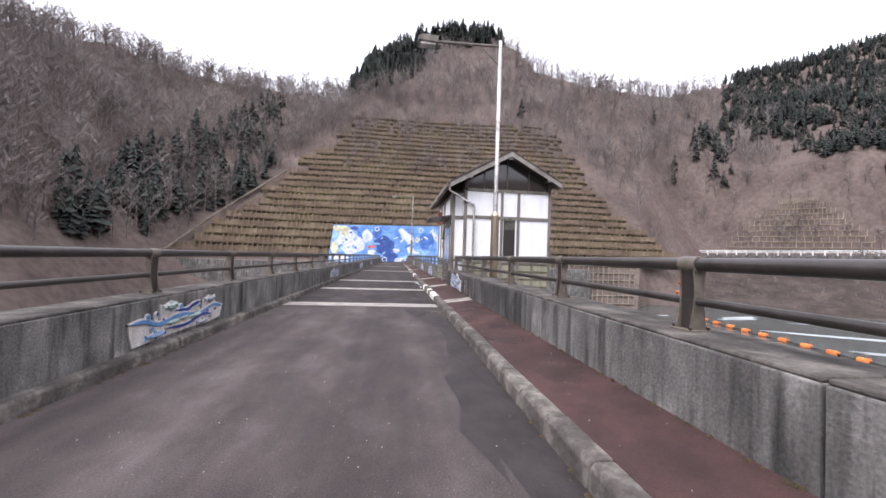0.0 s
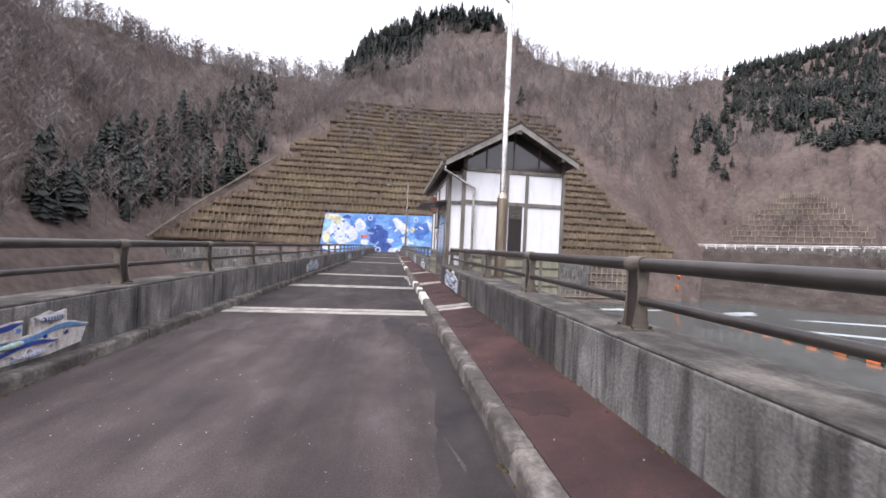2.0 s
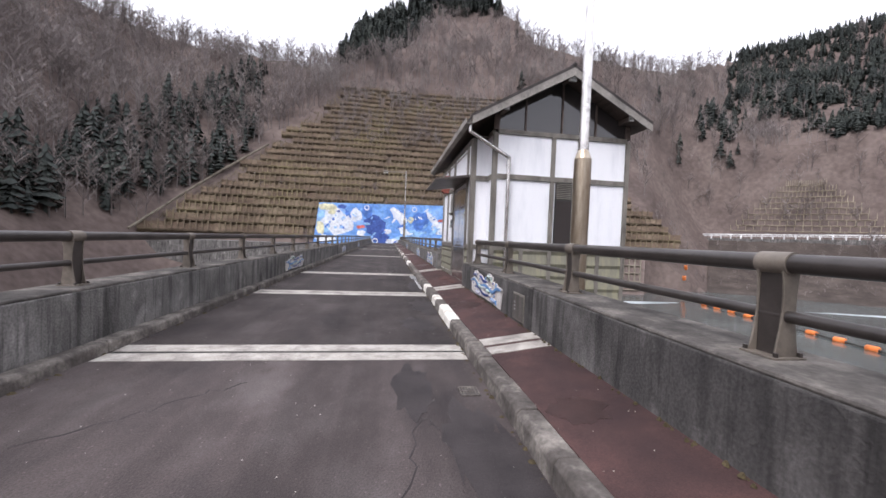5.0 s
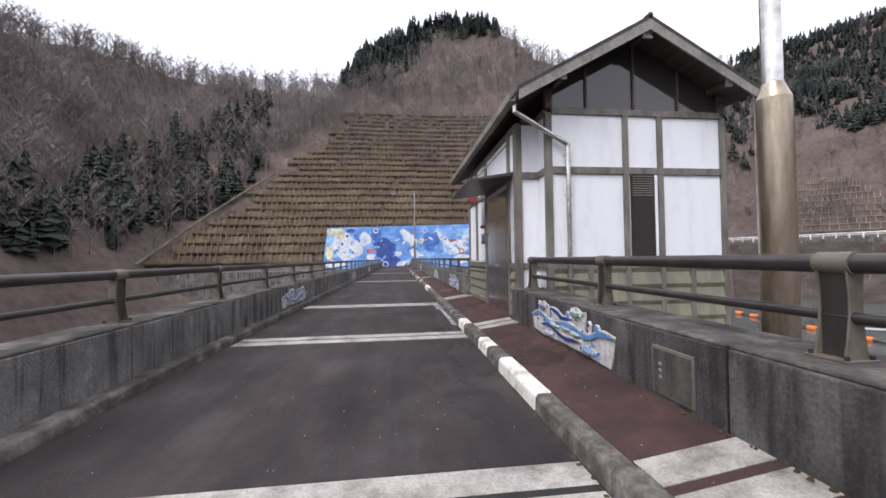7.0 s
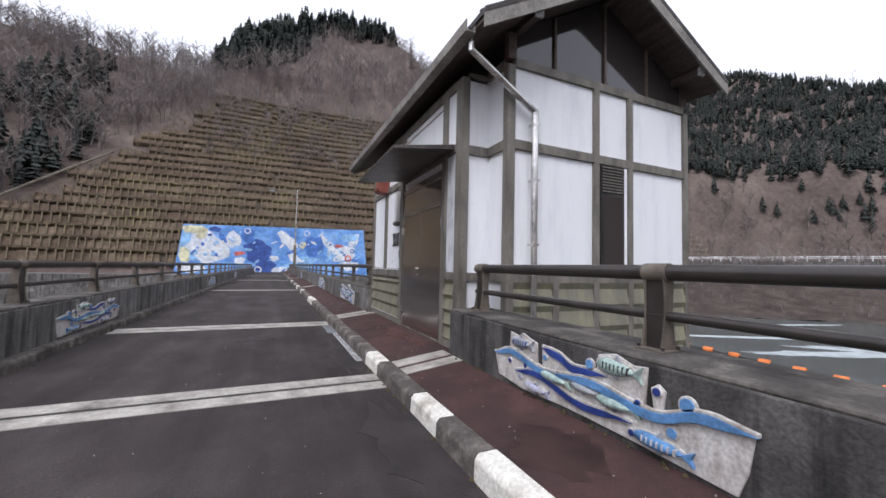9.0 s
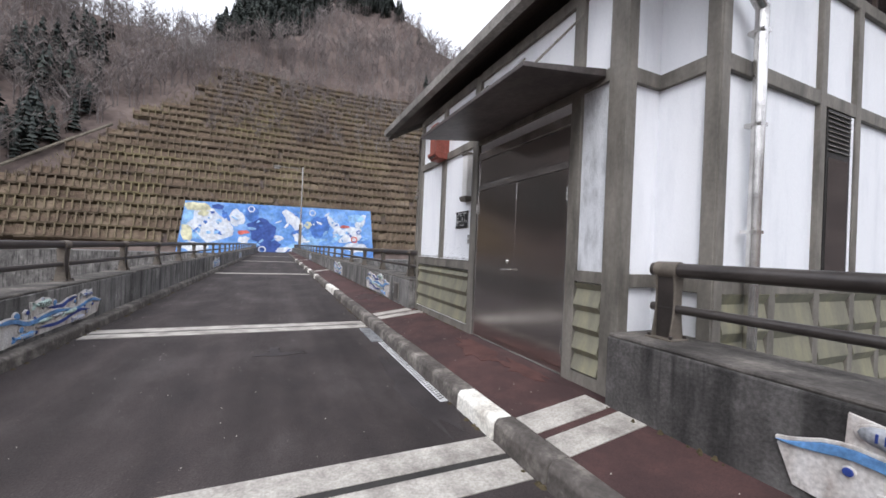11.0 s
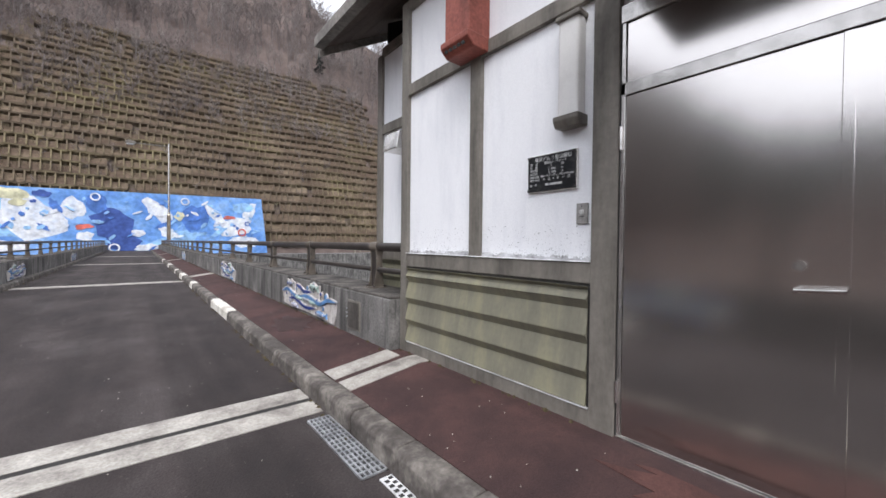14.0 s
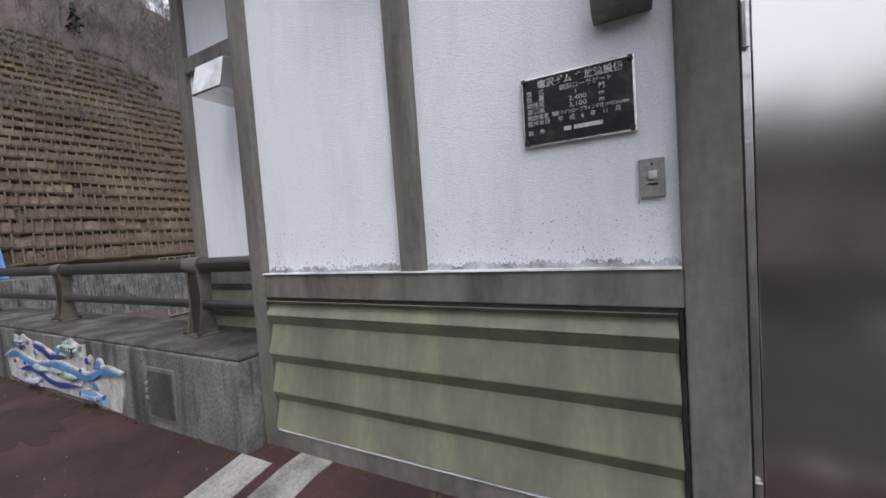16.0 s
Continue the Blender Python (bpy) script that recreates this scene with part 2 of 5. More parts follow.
# ---- mesh tools ----
class Build:
    """Collects simple solids into one mesh."""

    def __init__(self):
        self.v, self.f, self.cuts = [], [], []

    def add(self, v, f):
        o = len(self.v)
        self.cuts.append((o, len(self.f)))
        self.v += [tuple(p) for p in v]
        self.f += [tuple(i + o for i in q) for q in f]
        return self

    def box(self, x0, x1, y0, y1, z0, z1):
        v = [(x, y, z) for x in (x0, x1) for y in (y0, y1) for z in (z0, z1)]
        return self.add(v, [(0, 1, 3, 2), (4, 6, 7, 5), (0, 4, 5, 1), (2, 3, 7, 6), (0, 2, 6, 4), (1, 5, 7, 3)])

    def prism(self, pts, axis, a, b):
        """The outline pts, pushed along an axis from a to b."""
        put = {"x": lambda p, h: (h, p[0], p[1]), "y": lambda p, h: (p[0], h, p[1]), "z": lambda p, h: (p[0], p[1], h)}[axis]
        n = len(pts)
        v = [put(p, a) for p in pts] + [put(p, b) for p in pts]
        return self.add(v, [tuple(range(n))[::-1], tuple(range(n, 2 * n))] + [(i, (i + 1) % n, n + (i + 1) % n, n + i) for i in range(n)])

    def tube(self, p, q, r, r2=None, sides=12, caps=True):
        p, q = Vector(p), Vector(q)
        r2 = r if r2 is None else r2
        d = (q - p).normalized()
        u = d.cross(Vector((0.31, 0.17, 0.93)) if abs(d.z) < 0.9 else Vector((1, 0, 0))).normalized()
        w = d.cross(u)
        ring = [(math.cos(2 * math.pi * i / sides), math.sin(2 * math.pi * i / sides)) for i in range(sides)]
        v = [p + (u * c + w * s) * r for c, s in ring] + [q + (u * c + w * s) * r2 for c, s in ring]
        f = [(i, (i + 1) % sides, sides + (i + 1) % sides, sides + i) for i in range(sides)]
        if caps:
            f += [tuple(range(sides))[::-1], tuple(range(sides, 2 * sides))]
        return self.add(v, f)

    def make(self, name, material, parent=None, bevel=0.0, smooth=False):
        me = bpy.data.meshes.new(name)
        me.from_pydata(self.v, [], self.f)
        bm = bmesh.new()
        bm.from_mesh(me)
        bmesh.ops.recalc_face_normals(bm, faces=bm.faces)
        bm.to_mesh(me)
        bm.free()
        me.materials.append(material)
        ob = new(name, me)
        if smooth:
            me.shade_smooth()
            me.set_sharp_from_angle(angle=radians(40))
        if bevel:
            bv = ob.modifiers.new("edge", "BEVEL")
            bv.width, bv.segments, bv.limit_method = bevel, 2, "ANGLE"
        if parent:
            ob.parent = parent
        return ob


def each(build, name, material, parent, bevel=0.0, smooth=False):
    """Every solid of a build as a part of its own."""
    ends = build.cuts[1:] + [(len(build.v), len(build.f))]
    for (v0, f0), (v1, f1) in zip(build.cuts, ends):
        one = Build()
        one.add(build.v[v0:v1], [tuple(i - v0 for i in q) for q in build.f[f0:f1]])
        one.make(name, material, parent, bevel, smooth)


def empty(name, label, category, group="", kind=""):
    return tagged(new(name), label, category, group, kind)


def cells(name, xs, ys, height, material):
    """A sheet over a grid of places, with its height from a function."""
    v = [(x, y, height(x, y)) for y in ys for x in xs]
    n = len(xs)
    b = Build()
    b.v = v
    b.f = [(j * n + i, j * n + i + 1, (j + 1) * n + i + 1, (j + 1) * n + i) for j in range(len(ys) - 1) for i in range(n - 1)]
    return b.make(name, material, smooth=True)


# ---- the valley ----
ROAD_END = 78.0
# bearing, toe distance factor, steepness, skyline angle
LAND = [(-180, 60, 0.7, 15), (-130, 60, 0.6, 11), (-75, 60, 0.6, 11.5), (-56, 52, 0.75, 21), (-44, 60, 0.8, 22.4), (-36, 72, 0.85, 23.6), (-28, 82, 0.9, 22.6), (-20, 80, 0.95, 22.9), (-8.5, 76, 1.0, 23.6), (-5, 75, 1.0, 28.2), (2, 75, 1.0, 32.1), (8, 76, 1.0, 33.1), (13, 77, 1.0, 32.8), (17.5, 78, 1.0, 30.9), (21, 80, 1.0, 27.6), (28, 85, 0.95, 25), (38, 96, 0.8, 22.8), (45, 100, 0.62, 23), (57, 104, 0.6, 23.5), (62, 108, 0.6, 24), (74, 120, 0.6, 18.7), (100, 130, 0.6, 17), (180, 60, 0.7, 15)]


def land(bearing):
    b = (bearing + 180) % 360 - 180
    for (a0, *p), (a1, *q) in zip(LAND, LAND[1:]):
        if a0 <= b <= a1:
            k = (b - a0) / (a1 - a0)
            return [u + (w - u) * k for u, w in zip(p, q)]


CX, CY = 0.5, 5.0


def ground(bearing, r):
    r0, k, e = land(bearing)
    t = math.tan(radians(e - 1.1))
    r1 = (r0 * k + 1.35) / max(0.12, k - t)
    z = (min(r, r1) - r0) * k
    if r > r1:
        z -= (r - r1) * 0.35
    a = radians(bearing)
    x, y = CX + r * math.sin(a), CY + r * math.cos(a)
    rough = min(1, max(0, (r - r0 - 4) / 40))
    if -32 < bearing < 40:
        rough *= min(1, max(0, (z - 42) / 20)) if z < 62 else 1
    edge = 1 - 0.8 * math.exp(-((r - r1) / 25) ** 2)
    z += rough * edge * (10 * noise.noise((x * 0.018, y * 0.018, 3)) + 4 * noise.noise((x * 0.06, y * 0.06, 7)))
    if 36 < bearing < 100:
        plain = z
        bench = r0 + 42
        if r0 < r < bench:
            s = (r - r0) / 42
            z = -8 + 13 * s ** 1.6 - 0.5
        elif r < bench + 12:
            s = (r - bench) / 12
            z = 4.5 + s * s * (z - 4.5)
        share = min(1, (bearing - 36) / 7)
        z = plain + (z - plain) * share
    return x, y, max(-13.0, z)


bearings = [-180 + i * 3 for i in range(44)] + [-48 + i * 1.0 for i in range(128)] + [80 + i * 4 for i in range(26)]
ranges = [6 + i * 6 for i in range(11)] + [70 + i * 3.5 for i in range(60)] + [282 + i * 14 for i in range(16)] + [540, 700, 1000, 1600, 2600]
hb = Build()
nr = len(ranges)
for a in bearings:
    hb.v += [ground(a, r) if r < 530 else ground(a, 530)[:0] + (CX + r * math.sin(radians(a)), CY + r * math.cos(radians(a)), max(-13.0, ground(a, 530)[2] * (1 - (r - 530) / 2100))) for r in ranges]
nb = len(bearings)
hb.f = [(i * nr + j, i * nr + j + 1, ((i + 1) % nb) * nr + j + 1, ((i + 1) % nb) * nr + j) for i in range(nb) for j in range(nr - 1)]
hb.v.append((CX, CY, -13.0))
hb.f += [(nb * nr, i * nr, ((i + 1) % nb) * nr) for i in range(nb)]
tagged(hb.make("ground", EARTH, smooth=True), "steep wooded valley sides covered in brown leaf litter", "ground", kind="structure")

lake = Build().box(3.0, 320, -200, 150, -9.0, -8.0).make("water", WATER)
tagged(lake, "cold grey-green reservoir water beside the dam", "water", kind="structure")


def ice_sheet(x, y, rx, ry, turn, seed):
    rnd = random.Random(seed)
    pts = []
    for i in range(22):
        a = 2 * math.pi * i / 22
        k = 0.75 + 0.5 * rnd.random()
        u, w = rx * k * math.cos(a), ry * k * math.sin(a)
        pts.append((x + u * math.cos(turn) - w * math.sin(turn), y + u * math.sin(turn) + w * math.cos(turn)))
    return tagged(Build().prism(pts, "z", -8.05, -7.985).make("ice_sheet", ICE), "thin pale ice sheet floating on grey water", "ice", group="ice on the lake")


for n, (x, y, rx, ry, turn) in enumerate([(42, 64, 7, 1.0, 0.05), (62, 62, 5, 1.5, 0.3), (66, 44, 14, 0.8, -0.5), (62, 34, 9, 1.6, -0.4), (75, 30, 16, 1.8, -0.6), (58, 22, 6, 1.0, -0.2), (84, 52, 16, 0.9, -0.3)]):
    ice_sheet(x, y, rx, ry, turn, n)


def edge_bearings(e):
    return -30.5 + 24 * min(1, e / 20.5) ** 0.95, 41.0 - 19.5 * min(1, max(0, e) / 20.5)


def on_slope(bearing, z, out):
    """A place on the plane valley side at height z, pushed out of it."""
    r0, k, _ = land(bearing)
    r = r0 + z / k - out
    return CX + r * math.sin(radians(bearing)), CY + r * math.cos(radians(bearing)), z + out * 0.6


# terraced crib wall on the slope: a ledge and a fill strip for each storey, with ribs between
beam, fill, rib = Build(), Build(), Build()
rnd = random.Random(4)
STEPS = 25
for i in range(STEPS):
    z = 0.6 + i * 1.85
    e = math.degrees(math.atan2(z, 78 + z))
    a0, a1 = edge_bearings(e)
    a0, a1 = a0 + rnd.uniform(-0.6, 0.9) * (1 + z / 25), a1 + rnd.uniform(-0.9, 0.6) * (1 + z / 25)
    n = int((a1 - a0) * 1.6)
    for j in range(n):
        b0, b1 = a0 + (a1 - a0) * j / n, a0 + (a1 - a0) * (j + 1) / n
        w = 0.16 * (rnd.random() - 0.5)
        if rnd.random() < 0.01 + max(0, (z - 36) / 40):
            continue
        p, q = on_slope(b0, z + w, 0.95), on_slope(b1, z + w, 0.95)
        p2, q2 = on_slope(b0, z + w, 0.1), on_slope(b1, z + w, 0.1)
        h = 0.2 + 0.1 * rnd.random()
        beam.add([p, q, q2, p2, (p[0], p[1], p[2] - h), (q[0], q[1], q[2] - h), (q2[0], q2[1], q2[2] - h), (p2[0], p2[1], p2[2] - h)], [(0, 1, 2, 3), (4, 7, 6, 5), (0, 4, 5, 1), (1, 5, 6, 2), (2, 6, 7, 3), (3, 7, 4, 0)])
        p3, q3 = on_slope(b0, z + 1.55, 0.25 + 0.3 * rnd.random()), on_slope(b1, z + 1.55, 0.25 + 0.3 * rnd.random())
        fill.add([(p[0], p[1] + 0.25, p[2]), (q[0], q[1] + 0.25, q[2]), q3, p3], [(0, 1, 2, 3)])
        if rnd.random() < 0.95:
            s, u = on_slope(b0, z, 0.95), on_slope(b0, z + 1.7, 0.75)
            rib.tube(s, u, 0.11, 0.1, 4, False)
crib = empty("crib_wall", "terraced slope reinforcement of mossy beams and dry grass", "retaining wall", kind="structure")
tagged(beam.make("beam", CRIB, crib), kind="stuff")
tagged(fill.make("grass_fill", CRIB_FILL, crib), kind="stuff")
tagged(rib.make("rib", CRIB, crib), kind="stuff")

tuft = Build()
for i in range(9000):
    e = 20 * rnd.random() ** 1.15
    a0, a1 = edge_bearings(e)
    b0 = rnd.uniform(a0, a1)
    z = 0.6 + 78 * math.tan(radians(e)) / (1 - math.tan(radians(e)))
    if z > 46:
        continue
    x, y, z = on_slope(b0, z, 0.55)
    for j in range(4):
        u, w, h = rnd.uniform(-0.5, 0.5), rnd.uniform(-0.4, 0.1), rnd.uniform(0.4, 1.1)
        tuft.add([(x + u * 0.4, y, z - 0.3), (x + u * 0.4 + 0.07, y, z - 0.3), (x + u, y + w, z - 0.3 + h)], [(0, 1, 2)])
STRAW = mat("dry_straw", (0.2, 0.165, 0.11), 1.0, dark=(0.1, 0.08, 0.055), light=(0.3, 0.27, 0.19), scale=0.2, grain=1.5, bump=0.0, spec=0.0, amount=1.0)
tagged(tuft.make("dry_grass", STRAW, crib), kind="stuff")

# pale grid frame above the water and on the far bank
def grid_frame(a0, a1, z0, z1, na, nz, out, name_label):
    g = Build()
    for i in range(na + 1):
        b = a0 + (a1 - a0) * i / na
        for j in range(nz):
            za, zb = z0 + (z1 - z0) * j / nz, z0 + (z1 - z0) * (j + 1) / nz
            g.tube(slope_any(b, za, out), slope_any(b, zb, out), 0.16, None, 4, False)
    for j in range(nz + 1):
        z = z0 + (z1 - z0) * j / nz
        for i in range(na):
            g.tube(slope_any(a0 + (a1 - a0) * i / na, z, out), slope_any(a0 + (a1 - a0) * (i + 1) / na, z, out), 0.16, None, 4, False)
    h = empty("grid_frame", name_label, "retaining frame", kind="structure")
    tagged(g.make("beam", GRID, h), kind="stuff")


def slope_any(bearing, z, out):
    """Marches out along a bearing until the ground reaches height z."""
    r = 60.0
    while ground(bearing, r)[2] < z and r < 400:
        r += 0.5
    x, y, g = ground(bearing, r)
    return x - out * math.sin(radians(bearing)), y - out * math.cos(radians(bearing)), z + 0.3


grid_frame(22, 35.5, -7.5, 0.0, 20, 5, 0.4, "pale concrete grid frame on the bank above the water")
g = Build()
for j in range(9):
    z = 7 + j * 1.7
    half = 6.3 * (1 - j / 9.5) ** 0.75
    marks = [51.4 + half * (i / 9 - 1) for i in range(19)]
    row = [slope_any(b, z, 1.0) for b in marks]
    for p, q in zip(row, row[1:]):
        g.tube(p, q, 0.12, None, 4, False)
    for b, p in zip(marks, row):
        g.tube(p, slope_any(b, z + 1.7, 1.0), 0.08, None, 4, False)
far_grid = empty("grid_frame", "pale domed concrete grid frame on the far hillside", "retaining frame", kind="structure")
tagged(g.make("beam", GRID_PALE, far_grid), kind="stuff")
fx0, fy0, _ = on_slope(-31, 1, 0.5)
pipe = Build()
for i in range(14):
    e0, e1 = i * 0.85, (i + 1) * 0.85
    pipe.tube(on_slope(edge_bearings(e0)[0] - 0.4, 0.5 + e0 * 1.75, 0.8), on_slope(edge_bearings(e1)[0] - 0.4, 0.5 + e1 * 1.75, 0.8), 0.22, None, 6)
tagged(pipe.make("drain_channel", GRID), "pale concrete drain channel down the slope edge", "drain", kind="structure")


# ---- woods ----
def bare_tree(rnd, h):
    """Trunk, limbs and twigs of a leafless tree, as thin three-sided spikes."""
    b = Build()

    def blade(p, q, r):
        p, q = Vector(p), Vector(q)
        side = (q - p).cross(Vector((rnd.uniform(-1, 1), rnd.uniform(-1, 1), rnd.uniform(-1, 1)))).normalized() * r
        b.add([p + side, p - side, q], [(0, 1, 2)])
    top = Vector((rnd.uniform(-0.08, 0.08) * h, rnd.uniform(-0.08, 0.08) * h, h))
    for i in range(3):
        blade((0, 0, -0.5), top, 0.016 * h)
    for i in range(11):
        s = rnd.uniform(0.25, 0.9)
        p = top * s
        a = rnd.uniform(0, 6.28)
        ln = h * rnd.uniform(0.25, 0.45) * (1.2 - s * 0.6)
        q = p + Vector((math.cos(a) * ln * 0.7, math.sin(a) * ln * 0.7, ln * 0.75))
        blade(p, q, 0.009 * h)
        for j in range(8):
            m = p.lerp(q, rnd.uniform(0.25, 1.0))
            a2 = a + rnd.uniform(-1.5, 1.5)
            l2 = ln * rnd.uniform(0.3, 0.6)
            blade(m, m + Vector((math.cos(a2) * l2 * 0.65, math.sin(a2) * l2 * 0.65, l2 * rnd.uniform(0.3, 0.9))), 0.0048 * h)
    return np.array([tuple(p) for p in b.v]), b.f


def conifer(rnd, h):
    """A dark cedar: drooping ragged tiers round a trunk."""
    b = Build()
    b.tube((0, 0, -0.5), (0, 0, h * 0.9), 0.02 * h, 0.004 * h, 5, False)
    tiers = 8
    for i in range(tiers):
        s = i / tiers
        z = h * (0.14 + 0.84 * s)
        rad = h * 0.2 * (1 - s) ** 0.8 + 0.02 * h
        n = 5
        for j in range(n):
            a = 2 * math.pi * (j + rnd.random()) / n
            rr = rad * rnd.uniform(0.6, 1.25)
            c, sn = math.cos(a), math.sin(a)
            wdt = rr * 0.52
            b.add([(0, 0, z + h * 0.1), (c * rr * 0.7 - sn * wdt, sn * rr * 0.7 + c * wdt, z - 0.01 * h), (c * rr, sn * rr, z - h * rnd.uniform(0.01, 0.05)), (c * rr * 0.7 + sn * wdt, sn * rr * 0.7 - c * wdt, z)], [(0, 1, 2), (0, 2, 3)])
    return np.array([tuple(p) for p in b.v]), b.f


def woods(name, kinds, places, material, label):
    """Many trees in one mesh: places are x, y, z, height factor, turn, kind."""
    vs, fs, o = [], [], 0
    for x, y, z, s, turn, k in places:
        v, f = kinds[k]
        c, sn = math.cos(turn), math.sin(turn)
        w = v @ np.array([[c, sn, 0], [-sn, c, 0], [0, 0, 1]]) * s + (x, y, z)
        vs.append(w)
        fs += [tuple(i + o for i in q) for q in f]
        o += len(v)
    me = bpy.data.meshes.new(name)
    me.from_pydata(np.concatenate(vs).tolist(), [], fs)
    me.materials.append(material)
    return tagged(new(name, me), label, "trees", kind="stuff")


def dark_wood(bearing, e, r):
    """Where conifers stand: the near bank, the summit and the far ridge."""
    if -41 < bearing < -17 and (bearing + 34) * 0.6 < e < 3 + (bearing + 45) * 0.62 + 3 * noise.noise((bearing * 0.3, 0, 1)):
        return 0.36
    if -9 < bearing < 15.5 and e > (23.3 + 0.3 * (bearing + 6) if bearing < 1.2 else min(29.8, 25.5 + 0.9 * (bearing - 1.2))):
        return 0.95
    if bearing > 44 and e > 19 - (bearing - 40) * 0.5 + 3.5 * noise.noise((bearing * 0.4, e * 0.25, 9)):
        return 0.9
    if 36 < bearing < 46 and 9 < e < 16 and noise.noise((bearing * 0.25, e * 0.3, 5)) > -0.1:
        return 0.6
    return 0.004


rnd = random.Random(11)
bare_kinds = [bare_tree(rnd, 9.0) for _ in range(9)]
dark_kinds = [conifer(rnd, 12.0) for _ in range(6)]
bare_at, dark_at = [], []
tries = 0
while len(bare_at) + len(dark_at) < 6700 and tries < 80000:
    tries += 1
    b = rnd.uniform(-62, 84)
    r0, k, e_top = land(b)
    r1 = (r0 * k + 1.35) / max(0.12, k - math.tan(radians(e_top - 1.1)))
    r = r0 + (r1 + 14 - r0) * rnd.random() ** 0.8
    x, y, z = ground(b, r)
    if z < 1.5 or (b > 36 and r < r0 + 49):
        continue
    e = math.degrees(math.atan2(z - 1.35, r))
    a0, a1 = edge_bearings(e)
    if a0 - 0.6 < b < a1 + 0.6 and z < 51:
        if not (z > 24 and rnd.random() < 0.1 + (z - 24) * 0.016):
            continue
    turn, kind = rnd.uniform(0, 6.28), rnd.random()
    if rnd.random() < dark_wood(b, e, r):
        dark_at.append((x, y, z - 0.3, rnd.uniform(0.35, 0.6) if b > 44 else rnd.uniform(0.4, 0.8), turn, int(kind * 6)))
    elif rnd.random() < 0.85:
        bare_at.append((x, y, z - 0.3, rnd.uniform(0.3, 0.6) if a0 < b < a1 and z < 51 else rnd.uniform(0.5, 1.0), turn, int(kind * 9)))
for b0, b1, z_min, z_max, count, s0, s1 in ((36, 84, 0, 90, 1900, 0.4, 0.9), (-9, 26, 22, 58, 520, 0.3, 0.65), (-14, 28, 38, 62, 480, 0.3, 0.7), (-22, 30, 7, 34, 150, 0.16, 0.36), (-60, -30, 2, 60, 500, 0.5, 1.0)):
    made = 0
    while made < count:
        b = rnd.uniform(b0, b1)
        r0, k, e_top = land(b)
        r = r0 + (18 if b > 56 else 46 if b > 36 else 3) + 130 * rnd.random()
        x, y, z = ground(b, r)
        if z_min < z < z_max:
            made += 1
            if rnd.random() > dark_wood(b, math.degrees(math.atan2(z - 1.35, r)), r):
                bare_at.append((x, y, z - 0.3, rnd.uniform(s0, s1), rnd.uniform(0, 6.28), rnd.randrange(9)))
for b0, b1, e_min, count in ((-9, 15.5, 22.5, 480), (45, 82, 10, 2300), (-46, -17, 0.5, 50)):
    made = 0
    while made < count:
        b = rnd.uniform(b0, b1)
        r0, k, e_top = land(b)
        r1 = (r0 * k + 1.35) / max(0.12, k - math.tan(radians(e_top - 1.1)))
        r = rnd.uniform(r0 + 3, r1 + 8)
        x, y, z = ground(b, r)
        e = math.degrees(math.atan2(z - 1.35, r))
        if e > e_min and z > 2 and rnd.random() < dark_wood(b, e, r) ** 2 and not (edge_bearings(e)[0] - 0.6 < b < edge_bearings(e)[1] + 0.6 and z < 51):
            dark_at.append((x, y, z - 0.3, rnd.uniform(0.3, 0.55), rnd.uniform(0, 6.28), rnd.randrange(6)))
            made += 1
        elif rnd.random() < 0.001:
            made += 1
# Out-of-view trees on the valley side, added to darken the steel door's reflection.
for i in range(800):
    b = rnd.uniform(-125, -60)
    x, y, z = ground(b, land(b)[0] + rnd.uniform(2, 70))
    (dark_at if i % 2 else bare_at).append((x, y, z - 0.2, rnd.uniform(0.4, 0.8), rnd.uniform(0, 6.28), rnd.randrange(6)))
for i in range(520):
    b = rnd.uniform(37, 84)
    x, y, z = ground(b, land(b)[0] + rnd.uniform(4, 40))
    if z > -7.8:
        bare_at.append((x, y, z - 0.2, rnd.uniform(0.1, 0.26), rnd.uniform(0, 6.28), rnd.randrange(9)))
woods("bare_wood", bare_kinds, bare_at, BARK, "leafless grey-brown winter woodland on the hillsides")
woods("conifer_wood", dark_kinds, dark_at, NEEDLE, "dark green conifer plantation on the hillsides")

# dark stony shore between the lake and the far road
SHORE = mat("dark_shore_gravel", (0.07, 0.057, 0.05), 1.0, dark=(0.035, 0.029, 0.026), light=(0.13, 0.108, 0.094), scale=0.25, grain=2.5, bump=0.6, spec=0.1, amount=1.0)
sh = Build()
marks = [43 + i for i in range(54)]
steps = [2 + 3.2 * i for i in range(13)]
for b in marks:
    for d in steps:
        x, y, z = ground(b, land(b)[0] + d)
        sh.v.append((x, y, z + 0.35 + 0.5 * noise.noise((x * 0.3, y * 0.3, 2))))
m = len(steps)
sh.f = [(i * m + j, i * m + j + 1, (i + 1) * m + j + 1, (i + 1) * m + j) for i in range(len(marks) - 1) for j in range(m - 1)]
tagged(sh.make("shore", SHORE, smooth=True), "dark brown stony shore between water and road", "shore", kind="structure")

